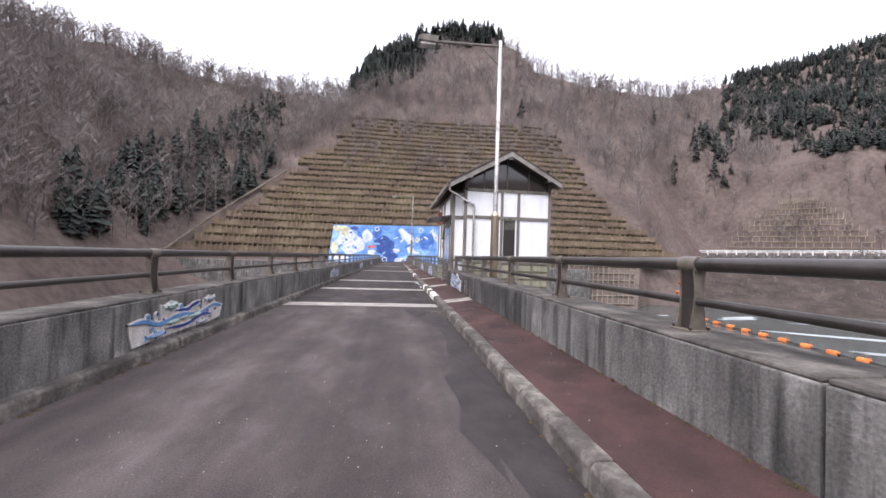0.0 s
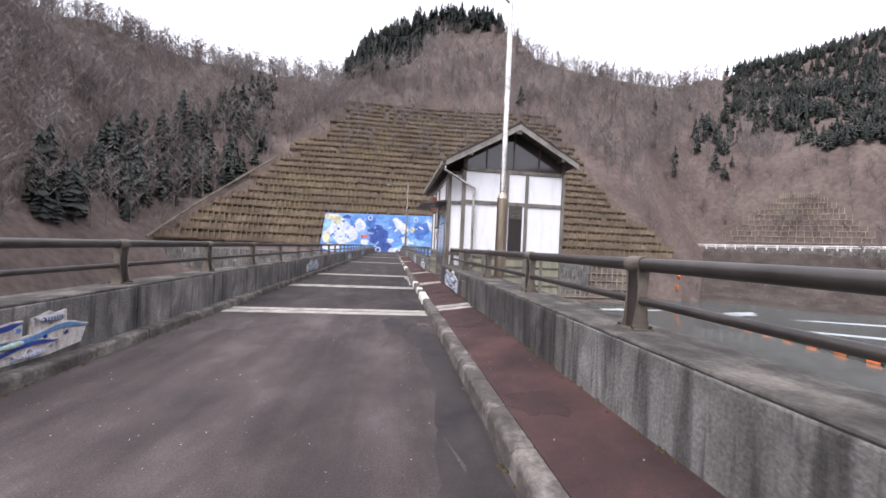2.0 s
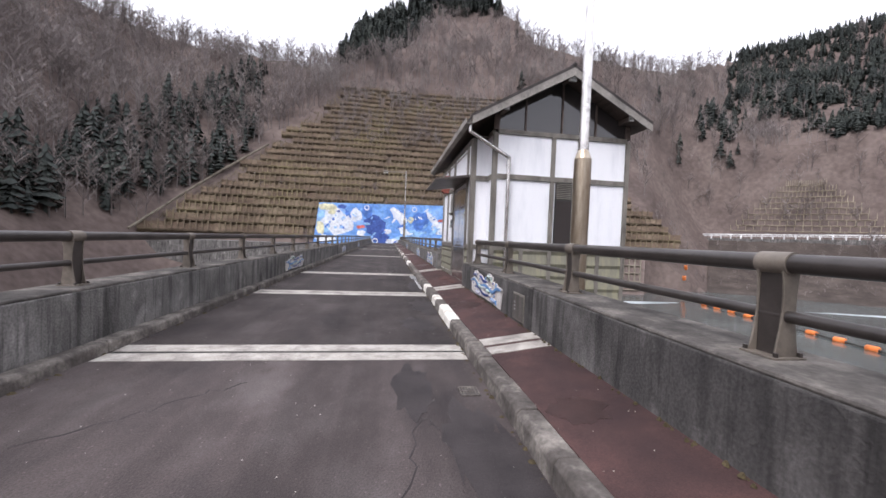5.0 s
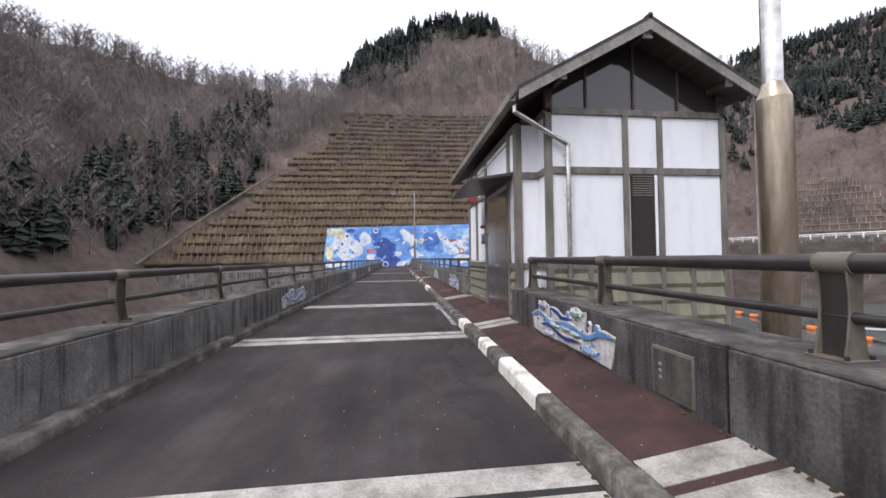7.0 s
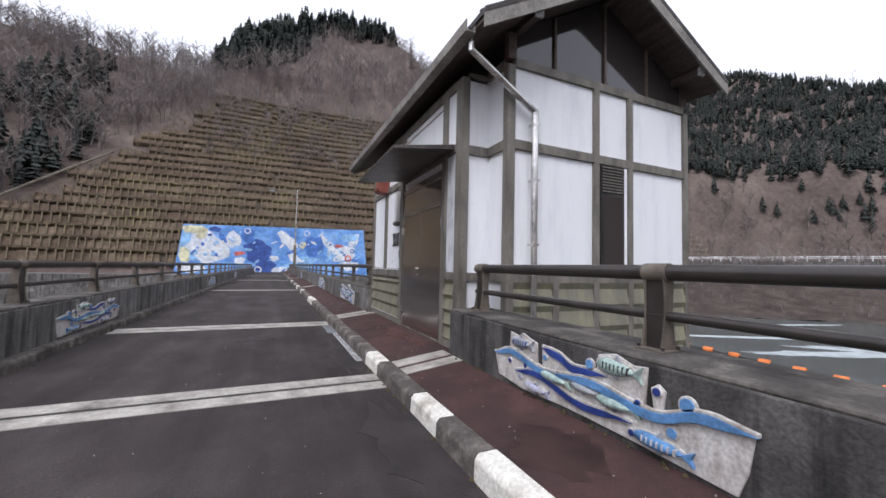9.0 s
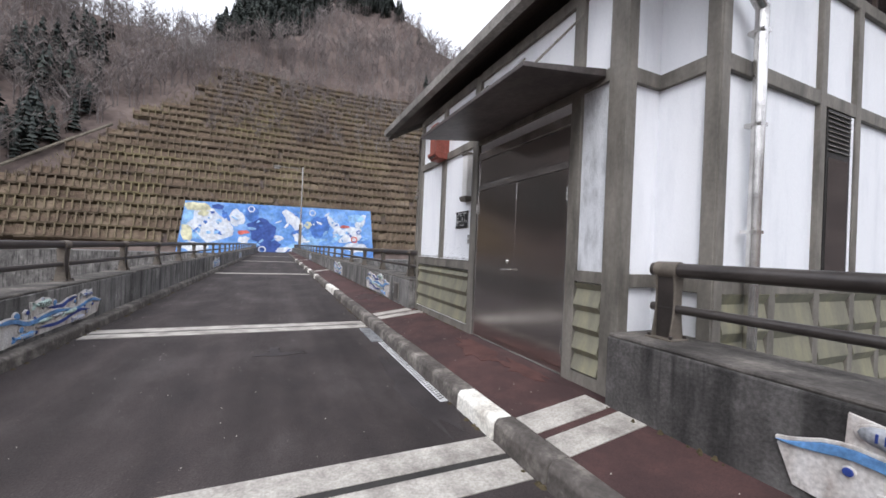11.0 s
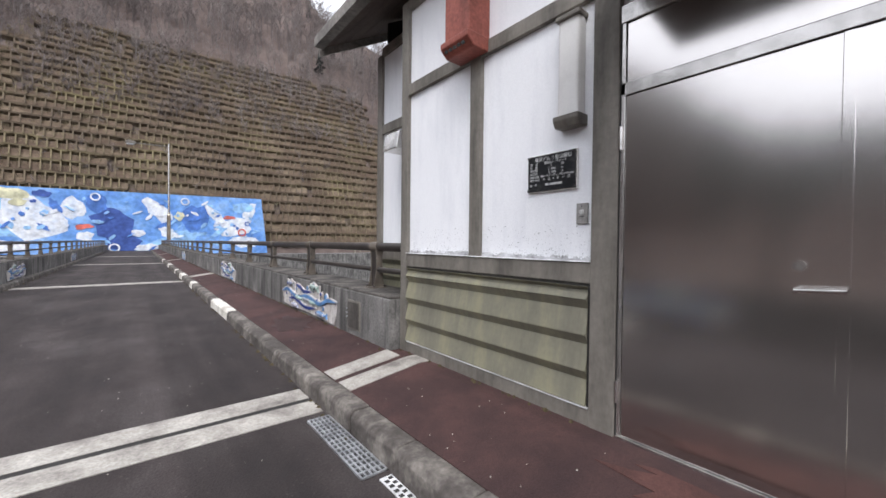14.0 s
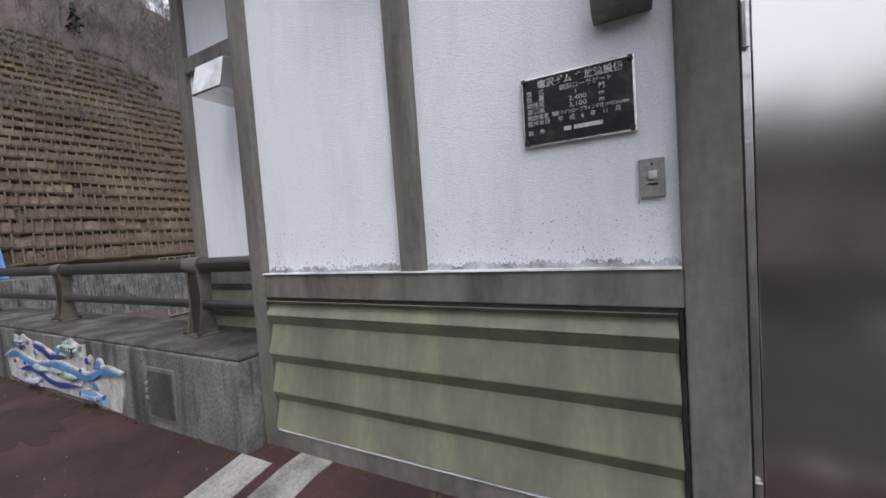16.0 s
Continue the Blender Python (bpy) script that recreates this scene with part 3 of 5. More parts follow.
# far road with its guard rail on the right bank
guard = empty("guard_rail", "white steel guard rail along the far lakeside road", "guard rail")
gr, gp, gw = Build(), Build(), Build()
prev = None
for i in range(46):
    b = 38.5 + i * 0.95
    r0 = land(b)[0]
    r = r0 + 41
    x, y = CX + r * math.sin(radians(b)), CY + r * math.cos(radians(b))
    z = 4.6 + 0.04 * i
    if prev:
        gr.tube((*prev[:2], prev[2] + 1.1), (x, y, z + 1.1), 0.16, None, 6)
        gr.tube((*prev[:2], prev[2] + 0.65), (x, y, z + 0.65), 0.1, None, 6)
        gw.add([(*prev[:2], prev[2]), (x, y, z), (x, y, z - 2.2), (*prev[:2], prev[2] - 2.2), (prev[0] * 1.02, prev[1] * 1.02, prev[2]), (x * 1.02, y * 1.02, z), (x * 1.02, y * 1.02, z - 2.2), (prev[0] * 1.02, prev[1] * 1.02, prev[2] - 2.2)], [(0, 1, 2, 3), (0, 4, 5, 1), (4, 7, 6, 5)])
    gp.box(x - 0.12, x + 0.12, y - 0.12, y + 0.12, z - 0.2, z + 1.15)
    prev = (x, y, z)
gr.make("rail", GUARD, guard)
tagged(gp.make("post", GUARD, guard), kind="stuff")
tagged(gw.make("road_edge", CONCRETE), "grey concrete edge of the far lakeside road", "road edge", kind="structure")

# ---- dam crest ----
Y0, Y1 = -14.0, ROAD_END
# Near length lightened and far length darkened to even out their brightness.
near_road = Build().box(-2.3, 1.58, Y0, 11.26, -0.4, 0).make("road_near", ASPHALT_LIGHTER)
tagged(near_road, "lighter grey asphalt road with pale wheel tracks", "road", kind="structure")
road = Build().box(-2.3, 1.58, 11.26, Y1, -0.4, 0).make("road", ASPHALT)
tagged(road, "worn dark grey asphalt road with pale wheel tracks", "road", kind="structure")
dam = Build().box(-2.95, 3.02, Y0, Y1, -13.0, -0.401).box(3.02, 7.0, 14.9, 22.4, -13, -0.3).make("dam_wall", CONCRETE)
tagged(dam, "grey stained concrete dam body under the crest road", "dam", kind="structure")
apron = Build().box(-46, -2.96, 74, 79.5, -13, -0.5).box(3.03, 40, 74, 79.5, -13, -0.5).make("apron", CONCRETE)
tagged(apron, "concrete abutment below the painted wall", "abutment", kind="structure")
WALK_X0, WALK_X1, WALK_LOW, WALK_HIGH = 1.742, 2.42, 0.15, 0.245


def walk_z(x):
    """Height of the footway, which falls from the parapet to the kerb."""
    return WALK_LOW + (WALK_HIGH - WALK_LOW) * min(1, max(0, (x - WALK_X0) / (WALK_X1 - WALK_X0)))


walkway = Build().prism([(WALK_X0, -0.4), (WALK_X1, -0.4), (WALK_X1, WALK_HIGH), (WALK_X0, WALK_LOW)], "y", Y0, Y1).box(2.42, 2.6, 15.785, 20.465, -0.3, 0.245).make("pavement", RED_WALK)
tagged(walkway, "narrow dark red asphalt footway beside the kerb", "pavement", kind="structure")


def wavy_wall(name, label, x_in, x_out, y0, y1, z0, z1):
    """A parapet in cast lengths with open joints, a coping skin on top."""
    h = empty(name, label, "parapet", kind="structure")
    n = max(1, round((y1 - y0) / 4.6))
    d = (y1 - y0) / n
    for i in range(n):
        a, b = y0 + i * d + 0.012, y0 + (i + 1) * d - 0.012
        old = x_in > 0 and 8 < (a + b) / 2 < 15.8
        Build().box(min(x_in, x_out), max(x_in, x_out), a, b, z0, z1 - 0.03).make("wall_length", CONCRETE_BLACK if old else CONCRETE, h, 0.012)
        Build().box(min(x_in, x_out) + 0.01, max(x_in, x_out) - 0.01, a, b, z1 - 0.034, z1).make("coping", COPING, h, 0.015)
    return h


PAR_R, PAR_L = 0.8, 0.7
wavy_wall("parapet_lake_near", "grey streaked concrete parapet on the lake side", 2.42, 3.02, 11.3, 15.78, -0.4, PAR_R)
wavy_wall("parapet_lake_start", "grey streaked concrete parapet on the lake side", 2.42, 3.02, Y0, 11.3, -0.4, PAR_R)
wavy_wall("parapet_lake_far", "grey streaked concrete parapet on the lake side", 2.42, 3.02, 20.47, Y1, -0.4, PAR_R)
wavy_wall("parapet_valley", "grey streaked concrete parapet on the valley side", -2.47, -2.95, Y0, Y1, -0.4, PAR_L)


def post_at(x, y, z, side):
    """A welded post: two curved cheek plates with a web between them and a base plate."""
    h = empty("rail_post", "grey-brown welded steel railing post on the parapet", "railing post", group="railing posts")
    top = RAIL_Z - z
    prof = []
    for i in range(7):
        s = i / 6
        prof.append((-0.075 + 0.035 * math.sin(s * math.pi * 0.9) + 0.01 * s, s * top))
    back = [(0.075 - 0.03 * math.sin(s * math.pi * 0.9), s * top) for s in (1, 0.8, 0.6, 0.4, 0.2, 0)]
    shape = [(side * u, w) for u, w in prof + back]
    b = Build()
    for dy in (-0.075, 0.063):
        b.prism(shape, "y", dy, dy + 0.012)
    each(b, "cheek", POST, h, 0.003)
    Build().box(-0.03, 0.03, -0.06, 0.06, 0.012, top).make("web", RAIL, h)
    Build().box(-0.1, 0.1, -0.1, 0.1, 0, 0.012).make("base_plate", POST, h, 0.003)
    cl = Build().tube((0, -0.085, top + 0.0), (0, 0.085, top + 0.0), 0.062, None, 14)
    cl.make("collar", POST, h, 0, True)
    bolts = Build()
    for u in (-0.075, 0.075):
        for w in (-0.085, 0.085):
            bolts.tube((u, w, 0.012), (u, w, 0.035), 0.013, None, 6)
    tagged(bolts.make("bolt", RAIL, h), kind="stuff")
    h.matrix_basis = pose(x, y, z)
    return h


RAIL_Z = 1.305
rp = post_at(2.72, 4.0, PAR_R, 1)
right_posts = [4.0 + 2.3 * i for i in range(-7, 6)] + [21.3 + 2.3 * i for i in range(0, 25)]
for y in right_posts:
    if y != 4.0:
        copy_thing(rp, pose(2.72, y, PAR_R))
RAIL_Z = 1.225
lp = post_at(-2.72, 11.4, PAR_L, -1)
for i in range(-10, 29):
    if i:
        copy_thing(lp, pose(-2.72, 11.4 + 2.35 * i, PAR_L))


def railing(name, x, y0, y1, top, label):
    h = empty(name, label, "railing")
    Build().tube((x, y0, top), (x, y1, top), 0.052, None, 16).make("top_rail", RAIL, h, 0, True)
    Build().tube((x, y0, top - 0.28), (x, y1, top - 0.28), 0.032, None, 14).make("lower_rail", RAIL, h, 0, True)


railing("railing", 2.72, Y0, 15.62, 1.305, "brown painted tubular steel railing on the lake parapet")
railing("railing", 2.72, 20.5, Y1, 1.305, "brown painted tubular steel railing on the lake parapet")
railing("railing", -2.72, Y0, Y1, 1.225, "brown painted tubular steel railing on the valley parapet")

# kerbs: cast blocks, some painted white
kerb = empty("kerb", "weathered concrete kerb blocks, some painted white", "kerb", kind="structure")
rnd = random.Random(2)
y = Y0
white = [(12.4, 13.6), (14.2, 14.8), (16.0, 16.6), (24.4, 26.2), (30, 30.6), (33, 33.8), (36, 36.7), (40, 41), (46, 47)]
edges = []
while y < Y1:
    edges.append((y, y + 0.6))
    y += 0.6
for a, b in edges:
    is_white = any(u < (a + b) / 2 < w for u, w in white)
    dx, dz = rnd.uniform(-0.006, 0.006), rnd.uniform(-0.008, 0.004)
    Build().prism([(1.565 + dx, -0.1), (1.577 + dx, 0.125 + dz), (1.605 + dx, 0.16 + dz), (1.738, 0.16 + dz), (1.738, -0.1)], "y", a + 0.004, b - 0.004).make("kerb_block", KERB_WHITE if is_white else KERB, kerb, 0.012)
step = empty("kerb_step", "low weathered concrete step under the valley parapet", "kerb", kind="structure")
y = Y0
while y < Y1:
    ln = 2.3
    dx = rnd.uniform(-0.02, 0.02)
    Build().prism([(-2.3 + dx, -0.1), (-2.315 + dx, 0.1), (-2.34 + dx, 0.125), (-2.466, 0.125), (-2.466, -0.1)], "y", y + 0.006, y + ln - 0.006).make("step_length", KERB, step, 0.014)
    y += ln

# expansion joints: two worn white strips either side of a dark gap
for a, b in [(10.98, 11.55), (15.5, 16.05), (20.05, 20.62), (32.0, 32.5), (44.5, 45.0), (57, 57.5)]:
    h = empty("road_joint", "pair of worn white concrete strips across the asphalt", "road joint", group="road joints", kind="structure")
    g = (b - a) * 0.44
    Build().box(-2.27, 1.56, a, a + g, -0.02, 0.006).make("strip", WHITE_LINE, h)
    Build().box(-2.27, 1.56, b - g, b, -0.02, 0.006).make("strip", WHITE_LINE, h)
    Build().box(-2.27, 1.56, a + g, b - g, -0.02, 0.002).make("gap", DARK, h)
    o = -0.3 if a < 12 else -0.1
    for u, w in ((a + o, a + o + 0.23), (a + o + 0.31, a + o + 0.56)):
        Build().prism([(1.745, 0.1), (2.415, 0.1), (2.415, walk_z(2.415) + 0.006), (1.745, walk_z(1.745) + 0.006)], "y", u, w).make("strip", WHITE_LINE, h)
        if 15.8 < u and w < 20.47:
            Build().box(2.4155, 2.545, u, w, 0.2, 0.251).make("strip", WHITE_LINE, h)

# damp patches and tar repairs on the road and footway
rnd = random.Random(8)


def patch(x, y, rx, ry, z, material, seed, name="damp_patch", label="dark damp patch on the asphalt"):
    r = random.Random(seed)
    pts = [(x + rx * math.cos(a) * (0.6 + 0.6 * r.random()), y + ry * math.sin(a) * (0.6 + 0.6 * r.random())) for a in [2 * math.pi * i / 26 for i in range(26)]]
    pts = [(min(1.56, p) if z < 0.1 else min(2.41, max(1.75, p)), q) for p, q in pts]
    lift = 0.001 + 0.0004 * (seed % 20)
    b = Build().prism(pts, "z", z - 0.003, z + lift)
    if z > 0.1:
        b.v = [(p, q, k - z + walk_z(p)) for p, q, k in b.v]
    tagged(b.make(name, material), label, "stain", group="damp patches", kind="structure")


for n, (x, y, rx, ry) in enumerate([(1.35, 4.6, 0.35, 1.6), (1.1, 12.7, 0.3, 0.5), (1.25, 9.3, 0.25, 0.6), (1.4, 17.2, 0.2, 1.2), (0.9, 10.2, 0.2, 0.6), (1.5, 7.6, 0.3, 2.2), (1.45, 2.6, 0.22, 1.2), (1.4, 14.2, 0.35, 0.9), (0.15, 18.72, 0.34, 0.08), (0.1, 18.9, 0.08, 0.2)]):
    patch(x, y, rx, ry, 0.0, ASPHALT_WET, n)
WALK_WET = mat("damp_red_asphalt", (0.042, 0.022, 0.02), 0.6, scale=3, grain=110, bump=0.4)
for n, (x, y, rx, ry) in enumerate([(2.05, 4.9, 0.25, 0.35), (2.0, 6.4, 0.25, 0.3), (2.05, 13.4, 0.25, 0.35), (2.0, 9.3, 0.2, 0.25), (2.1, 22.6, 0.25, 0.5)]):
    patch(x, y, rx, ry, 0.245, WALK_WET, 20 + n)


RUST = mat("rust_washed_asphalt", (0.078, 0.036, 0.031), 0.85, scale=5, grain=110, bump=0.4, amount=0.9)
for n, (x, y, rx, ry) in enumerate([(2.3, 17.55, 0.2, 0.5), (2.34, 16.7, 0.12, 0.35)]):
    patch(x, y, rx, ry, 0.245, RUST, 31 + n, "rust_stain", "orange rust wash on the red footway")
# cracks sealed with tar, and pale grit lying about
rnd = random.Random(21)
for sx, sy, ex, ey in ((0.75, 8.6, 1.0, 10.6), (0.9, 9.6, 1.3, 9.2), (-1.6, 9.4, -0.6, 10.4), (-1.2, 13.2, 0.3, 13.6)):
    cr = Build()
    x, y, n = sx, sy, 14
    for i in range(n):
        x2, y2 = sx + (ex - sx) * (i + 1) / n + rnd.uniform(-0.05, 0.05), sy + (ey - sy) * (i + 1) / n + rnd.uniform(-0.05, 0.05)
        cr.tube((x, y, -0.006), (x2, y2, -0.006), rnd.uniform(0.008, 0.0105), None, 6, False)
        x, y = x2, y2
    tagged(cr.make("road_crack", ASPHALT_WET), "thin dark tar-sealed crack in the asphalt", "crack", group="road cracks", kind="structure")
grit = Build()
for i in range(900):
    y = rnd.uniform(0, 34)
    x = rnd.uniform(-2.2, 1.5) if rnd.random() < 0.75 else rnd.uniform(1.75, 2.38)
    z = 0.0 if x < 1.6 else walk_z(x)
    r = rnd.uniform(0.002, 0.006)
    grit.tube((x, y, z - 0.001), (x + r * 0.3, y, z + r), r, r * 0.4, 5)
tagged(grit.make("grit", WHITE_LINE), "pale grit scattered over the asphalt", "grit", kind="stuff")


def grating(x0, x1, y0, y1, nx, ny, label, steel):
    h = empty("drain_grate", label, "drain grate", group="drain grates")
    g = Build()
    for i in range(nx + 1):
        x = x0 + (x1 - x0) * i / nx
        g.box(x - 0.006, x + 0.006, y0, y1, 0.002, 0.014)
    for j in range(ny + 1):
        y = y0 + (y1 - y0) * j / ny
        g.box(x0, x1, y - 0.006, y + 0.006, 0.003, 0.013)
    tagged(g.make("bars", steel, h), kind="stuff")
    Build().box(x0, x1, y0, y1, -0.02, 0.0025).make("pit", DARK, h)


grating(1.4, 1.56, 19.06, 19.94, 5, 16, "galvanised steel drain grating beside the kerb", GRATE)
grating(1.3, 1.46, 10.0, 10.18, 6, 2, "small rusty drain grate set in the asphalt", KERB)
slot = empty("slot_drain", "white slotted drain cover strip along the kerb", "drain")
Build().box(1.48, 1.558, 16.75, 19.0, -0.02, 0.008).make("cover", GUARD, slot)
sl = Build()
for i in range(44):
    y = 16.79 + i * 0.05
    sl.box(1.489, 1.516, y, y + 0.026, 0.0, 0.0095).box(1.524, 1.55, y + 0.022, y + 0.046, 0.0, 0.0095)
tagged(sl.make("slots", DARK, slot), kind="stuff")


# ---- fish reliefs on the parapets ----
def relief(x, y0, y1, z0, z1, side):
    """White tile field with blue wave bands and fish, on a wall whose face looks towards side."""
    h = empty("fish_relief", "white and blue tile relief of waves and fish on concrete", "relief", group="fish reliefs")
    L, H = y1 - y0, z1 - z0

    def put(u, w):
        return y1 - L * u, z0 + H * w

    def on(pts, d0, d1, material, name):
        Build().prism([put(u, w) for u, w in pts], "x", x + side * d0, x + side * d1).make(name, material, h, 0.004)

    def wave(spine, thick, d1, material):
        """A tapering band along a spine of a few bends."""
        pts = []
        for (u0, w0), (u1, w1) in zip(spine, spine[1:]):
            for i in range(5):
                k = i / 5
                e = (1 - math.cos(math.pi * k)) / 2
                pts.append((u0 + (u1 - u0) * k, w0 + (w1 - w0) * e))
        pts.append(spine[-1])
        n = len(pts) - 1
        up = [(u, w + 0.5 * thick * min(1, 5 * i / n, 5 * (n - i) / n)) for i, (u, w) in enumerate(pts)]
        lo = [(u, w - 0.5 * thick * min(1, 5 * i / n, 5 * (n - i) / n)) for i, (u, w) in enumerate(pts)]
        on(up + lo[::-1], 0.01, d1, material, "wave")
        rim = [(u, w + 0.035) for u, w in up] + [(u, w + 0.0) for u, w in up[::-1]]
        on(rim, 0.008, d1 - 0.006, MOS_WHITE, "wave_rim")

    # plaster grounds: the long hull, two raised panels for the upper fish
    on([(0.0, 0.44), (0.03, 0.1), (0.2, 0.03), (0.45, 0.07), (0.7, 0.06), (0.955, 0.02), (0.975, 0.25), (0.99, 0.6), (0.9, 0.61), (0.78, 0.5), (0.6, 0.53), (0.34, 0.5), (0.2, 0.58)], -0.004, 0.014, MOS_WHITE, "ground")
    on([(0.11, 0.5), (0.115, 0.9), (0.17, 0.86), (0.2, 0.93), (0.24, 0.87), (0.285, 0.83), (0.29, 0.5)], -0.004, 0.0155, MOS_WHITE, "panel")
    on([(0.32, 0.46), (0.318, 0.84), (0.42, 0.78), (0.48, 0.7), (0.575, 0.74), (0.58, 0.92), (0.64, 0.98), (0.7, 0.9), (0.745, 0.92), (0.735, 0.46)], -0.004, 0.017, MOS_WHITE, "panel")
    on([(0.765, 0.45), (0.755, 0.72), (0.775, 0.78), (0.795, 0.72), (0.785, 0.45)], -0.004, 0.016, MOS_WHITE, "stalk")
    wave([(0.0, 0.47), (0.13, 0.57), (0.33, 0.43), (0.47, 0.48)], 0.09, 0.034, MOS_BLUE)
    wave([(0.4, 0.5), (0.55, 0.53), (0.76, 0.43), (0.9, 0.6), (1.0, 0.6)], 0.1, 0.04, MOS_BLUE)
    wave([(0.16, 0.3), (0.28, 0.36), (0.52, 0.2), (0.7, 0.26)], 0.08, 0.036, MOS_NAVY)
    wave([(0.32, 0.79), (0.4, 0.74), (0.48, 0.63), (0.615, 0.68)], 0.1, 0.032, MOS_NAVY)

    def fish(u, w, ln, fat, material, tilt, stripe=None):
        """A domed body with tail and fins, on a slightly larger white bed."""
        def at(p, q):
            return put(u + p, w + q + p * tilt)
        b = Build()
        k = 16
        outline = [(ln * 0.42 * math.cos(2 * math.pi * i / k) - ln * 0.06, fat * 0.5 * math.sin(2 * math.pi * i / k) * (1 - 0.25 * math.cos(2 * math.pi * i / k))) for i in range(k)]
        rings = [(1.0, 0.014), (0.94, 0.034), (0.72, 0.05), (0.36, 0.058)]
        v = []
        for f, d in rings:
            for p, q in outline:
                yy, zz = at(p * f, q * f)
                v.append((x + side * d, yy, zz))
        b.add(v, [(r * k + i, r * k + (i + 1) % k, (r + 1) * k + (i + 1) % k, (r + 1) * k + i) for r in range(3) for i in range(k)] + [tuple(range(3 * k, 4 * k))])
        b.make("fish_body", material, h, 0, True)

        def bit(pts, d, m, name):
            Build().prism([at(p, q) for p, q in pts], "x", x + side * 0.012, x + side * d).make(name, m, h, 0.003)
        bit([(p * 1.1 + 0.004, q * 1.18) for p, q in outline], 0.024, MOS_WHITE, "fish_bed")
        bit([(ln * 0.3, 0), (ln * 0.5, fat * 0.5), (ln * 0.45, 0), (ln * 0.5, -fat * 0.5)], 0.036, material, "tail")
        bit([(-0.1 * ln, fat * 0.42), (0.0, fat * 0.85), (0.1 * ln, fat * 0.36)], 0.034, MOS_GREY, "fin")
        bit([(-0.12 * ln, -fat * 0.42), (-0.02 * ln, -fat * 0.75), (0.04 * ln, -fat * 0.4)], 0.034, MOS_GREY, "fin")
        if stripe:
            for i in range(7):
                c = -0.28 * ln + 0.085 * ln * i
                bit([(c, -0.18 * fat), (c + 0.03 * ln, -0.18 * fat), (c + 0.036 * ln, 0.26 * fat), (c + 0.006 * ln, 0.26 * fat)], 0.0615 - 0.0018 * abs(i - 2.5), stripe, "stripe")

    fish(0.2, 0.77, 0.15, 0.17, MOS_GREY, -0.05, MOS_NAVY)
    fish(0.655, 0.82, 0.16, 0.19, MOS_FISH, -0.05, DARK)
    fish(0.39, 0.41, 0.16, 0.13, MOS_FISH, -0.15)
    fish(0.53, 0.43, 0.13, 0.11, MOS_GREY, -0.1)
    fish(0.65, 0.4, 0.16, 0.13, MOS_FISH, 0.05)
    fish(0.785, 0.17, 0.17, 0.15, MOS_BLUE, -0.05, MOS_WHITE)
    fish(0.29, 0.14, 0.15, 0.13, MOS_LILAC, -0.05, MOS_WHITE)
    for u, w, rr, m in ((0.12, 0.42, 0.012, MOS_NAVY), (0.225, 0.43, 0.013, MOS_NAVY), (0.19, 0.22, 0.013, MOS_LILAC), (0.34, 0.66, 0.014, MOS_BLUE), (0.55, 0.77, 0.02, MOS_BLUE), (0.775, 0.7, 0.015, MOS_NAVY), (0.854, 0.66, 0.026, MOS_BLUE), (0.815, 0.34, 0.018, MOS_BLUE), (0.415, 0.28, 0.013, MOS_NAVY), (0.72, 0.5, 0.016, MOS_NAVY), (0.7, 0.16, 0.012, MOS_NAVY)):
        rr *= 0.72
        ring = [(math.cos(2 * math.pi * j / 14), math.sin(2 * math.pi * j / 14)) for j in range(14)]
        on([(u + rr * 1.3 * c, w + rr * 1.3 * L / H * q) for c, q in ring], 0.008, 0.026, MOS_WHITE, "bubble_rim")
        on([(u + rr * c, w + rr * L / H * q) for c, q in ring], 0.014, 0.034, m, "bubble")
    return h


for x, y0, y1, z0, z1, side, _ in [(2.42, 12.48, 14.68, 0.255, 0.79, -1, 1), (2.42, 21.75, 24.1, 0.255, 0.78, -1, 2), (2.42, 28.3, 30.6, 0.255, 0.78, -1, 3), (2.42, 42, 44, 0.255, 0.78, -1, 4), (-2.47, 5.88, 8.15, 0.14, 0.62, 1, 5), (-2.47, 18.8, 21.3, 0.14, 0.62, 1, 6), (-2.47, 33, 35.3, 0.14, 0.62, 1, 7), (-2.47, 46, 48.2, 0.14, 0.62, 1, 8)]:
    relief(x, y0, y1, z0, z1, side)


def hatch(y0, y1, z0, z1):
    h = empty("access_hatch", "grey steel access hatch set in the parapet face", "hatch", group="parapet hatches")
    Build().box(2.408, 2.43, y0, y1, z0, z1).make("frame", FRAME, h, 0.004)
    Build().box(2.402, 2.42, y0 + 0.02, y1 - 0.02, z0 + 0.02, z1 - 0.02).make("door", mat_hatch, h, 0.004)
    b = Build()
    for k in range(3):
        b.box(2.397, 2.41, y0 + 0.31, y0 + 0.34, z0 + 0.13 + k * 0.05, z0 + 0.15 + k * 0.05)
    each(b, "catch", GRATE, h)


mat_hatch = mat("weathered_hatch_steel", (0.12, 0.11, 0.1), 0.5, 0.3, scale=4, grain=30, bump=0.1, streak=(2, 2, 0.5))
hatch(11.55, 11.98, 0.28, 0.65)
hatch(21.12, 21.45, 0.31, 0.66)


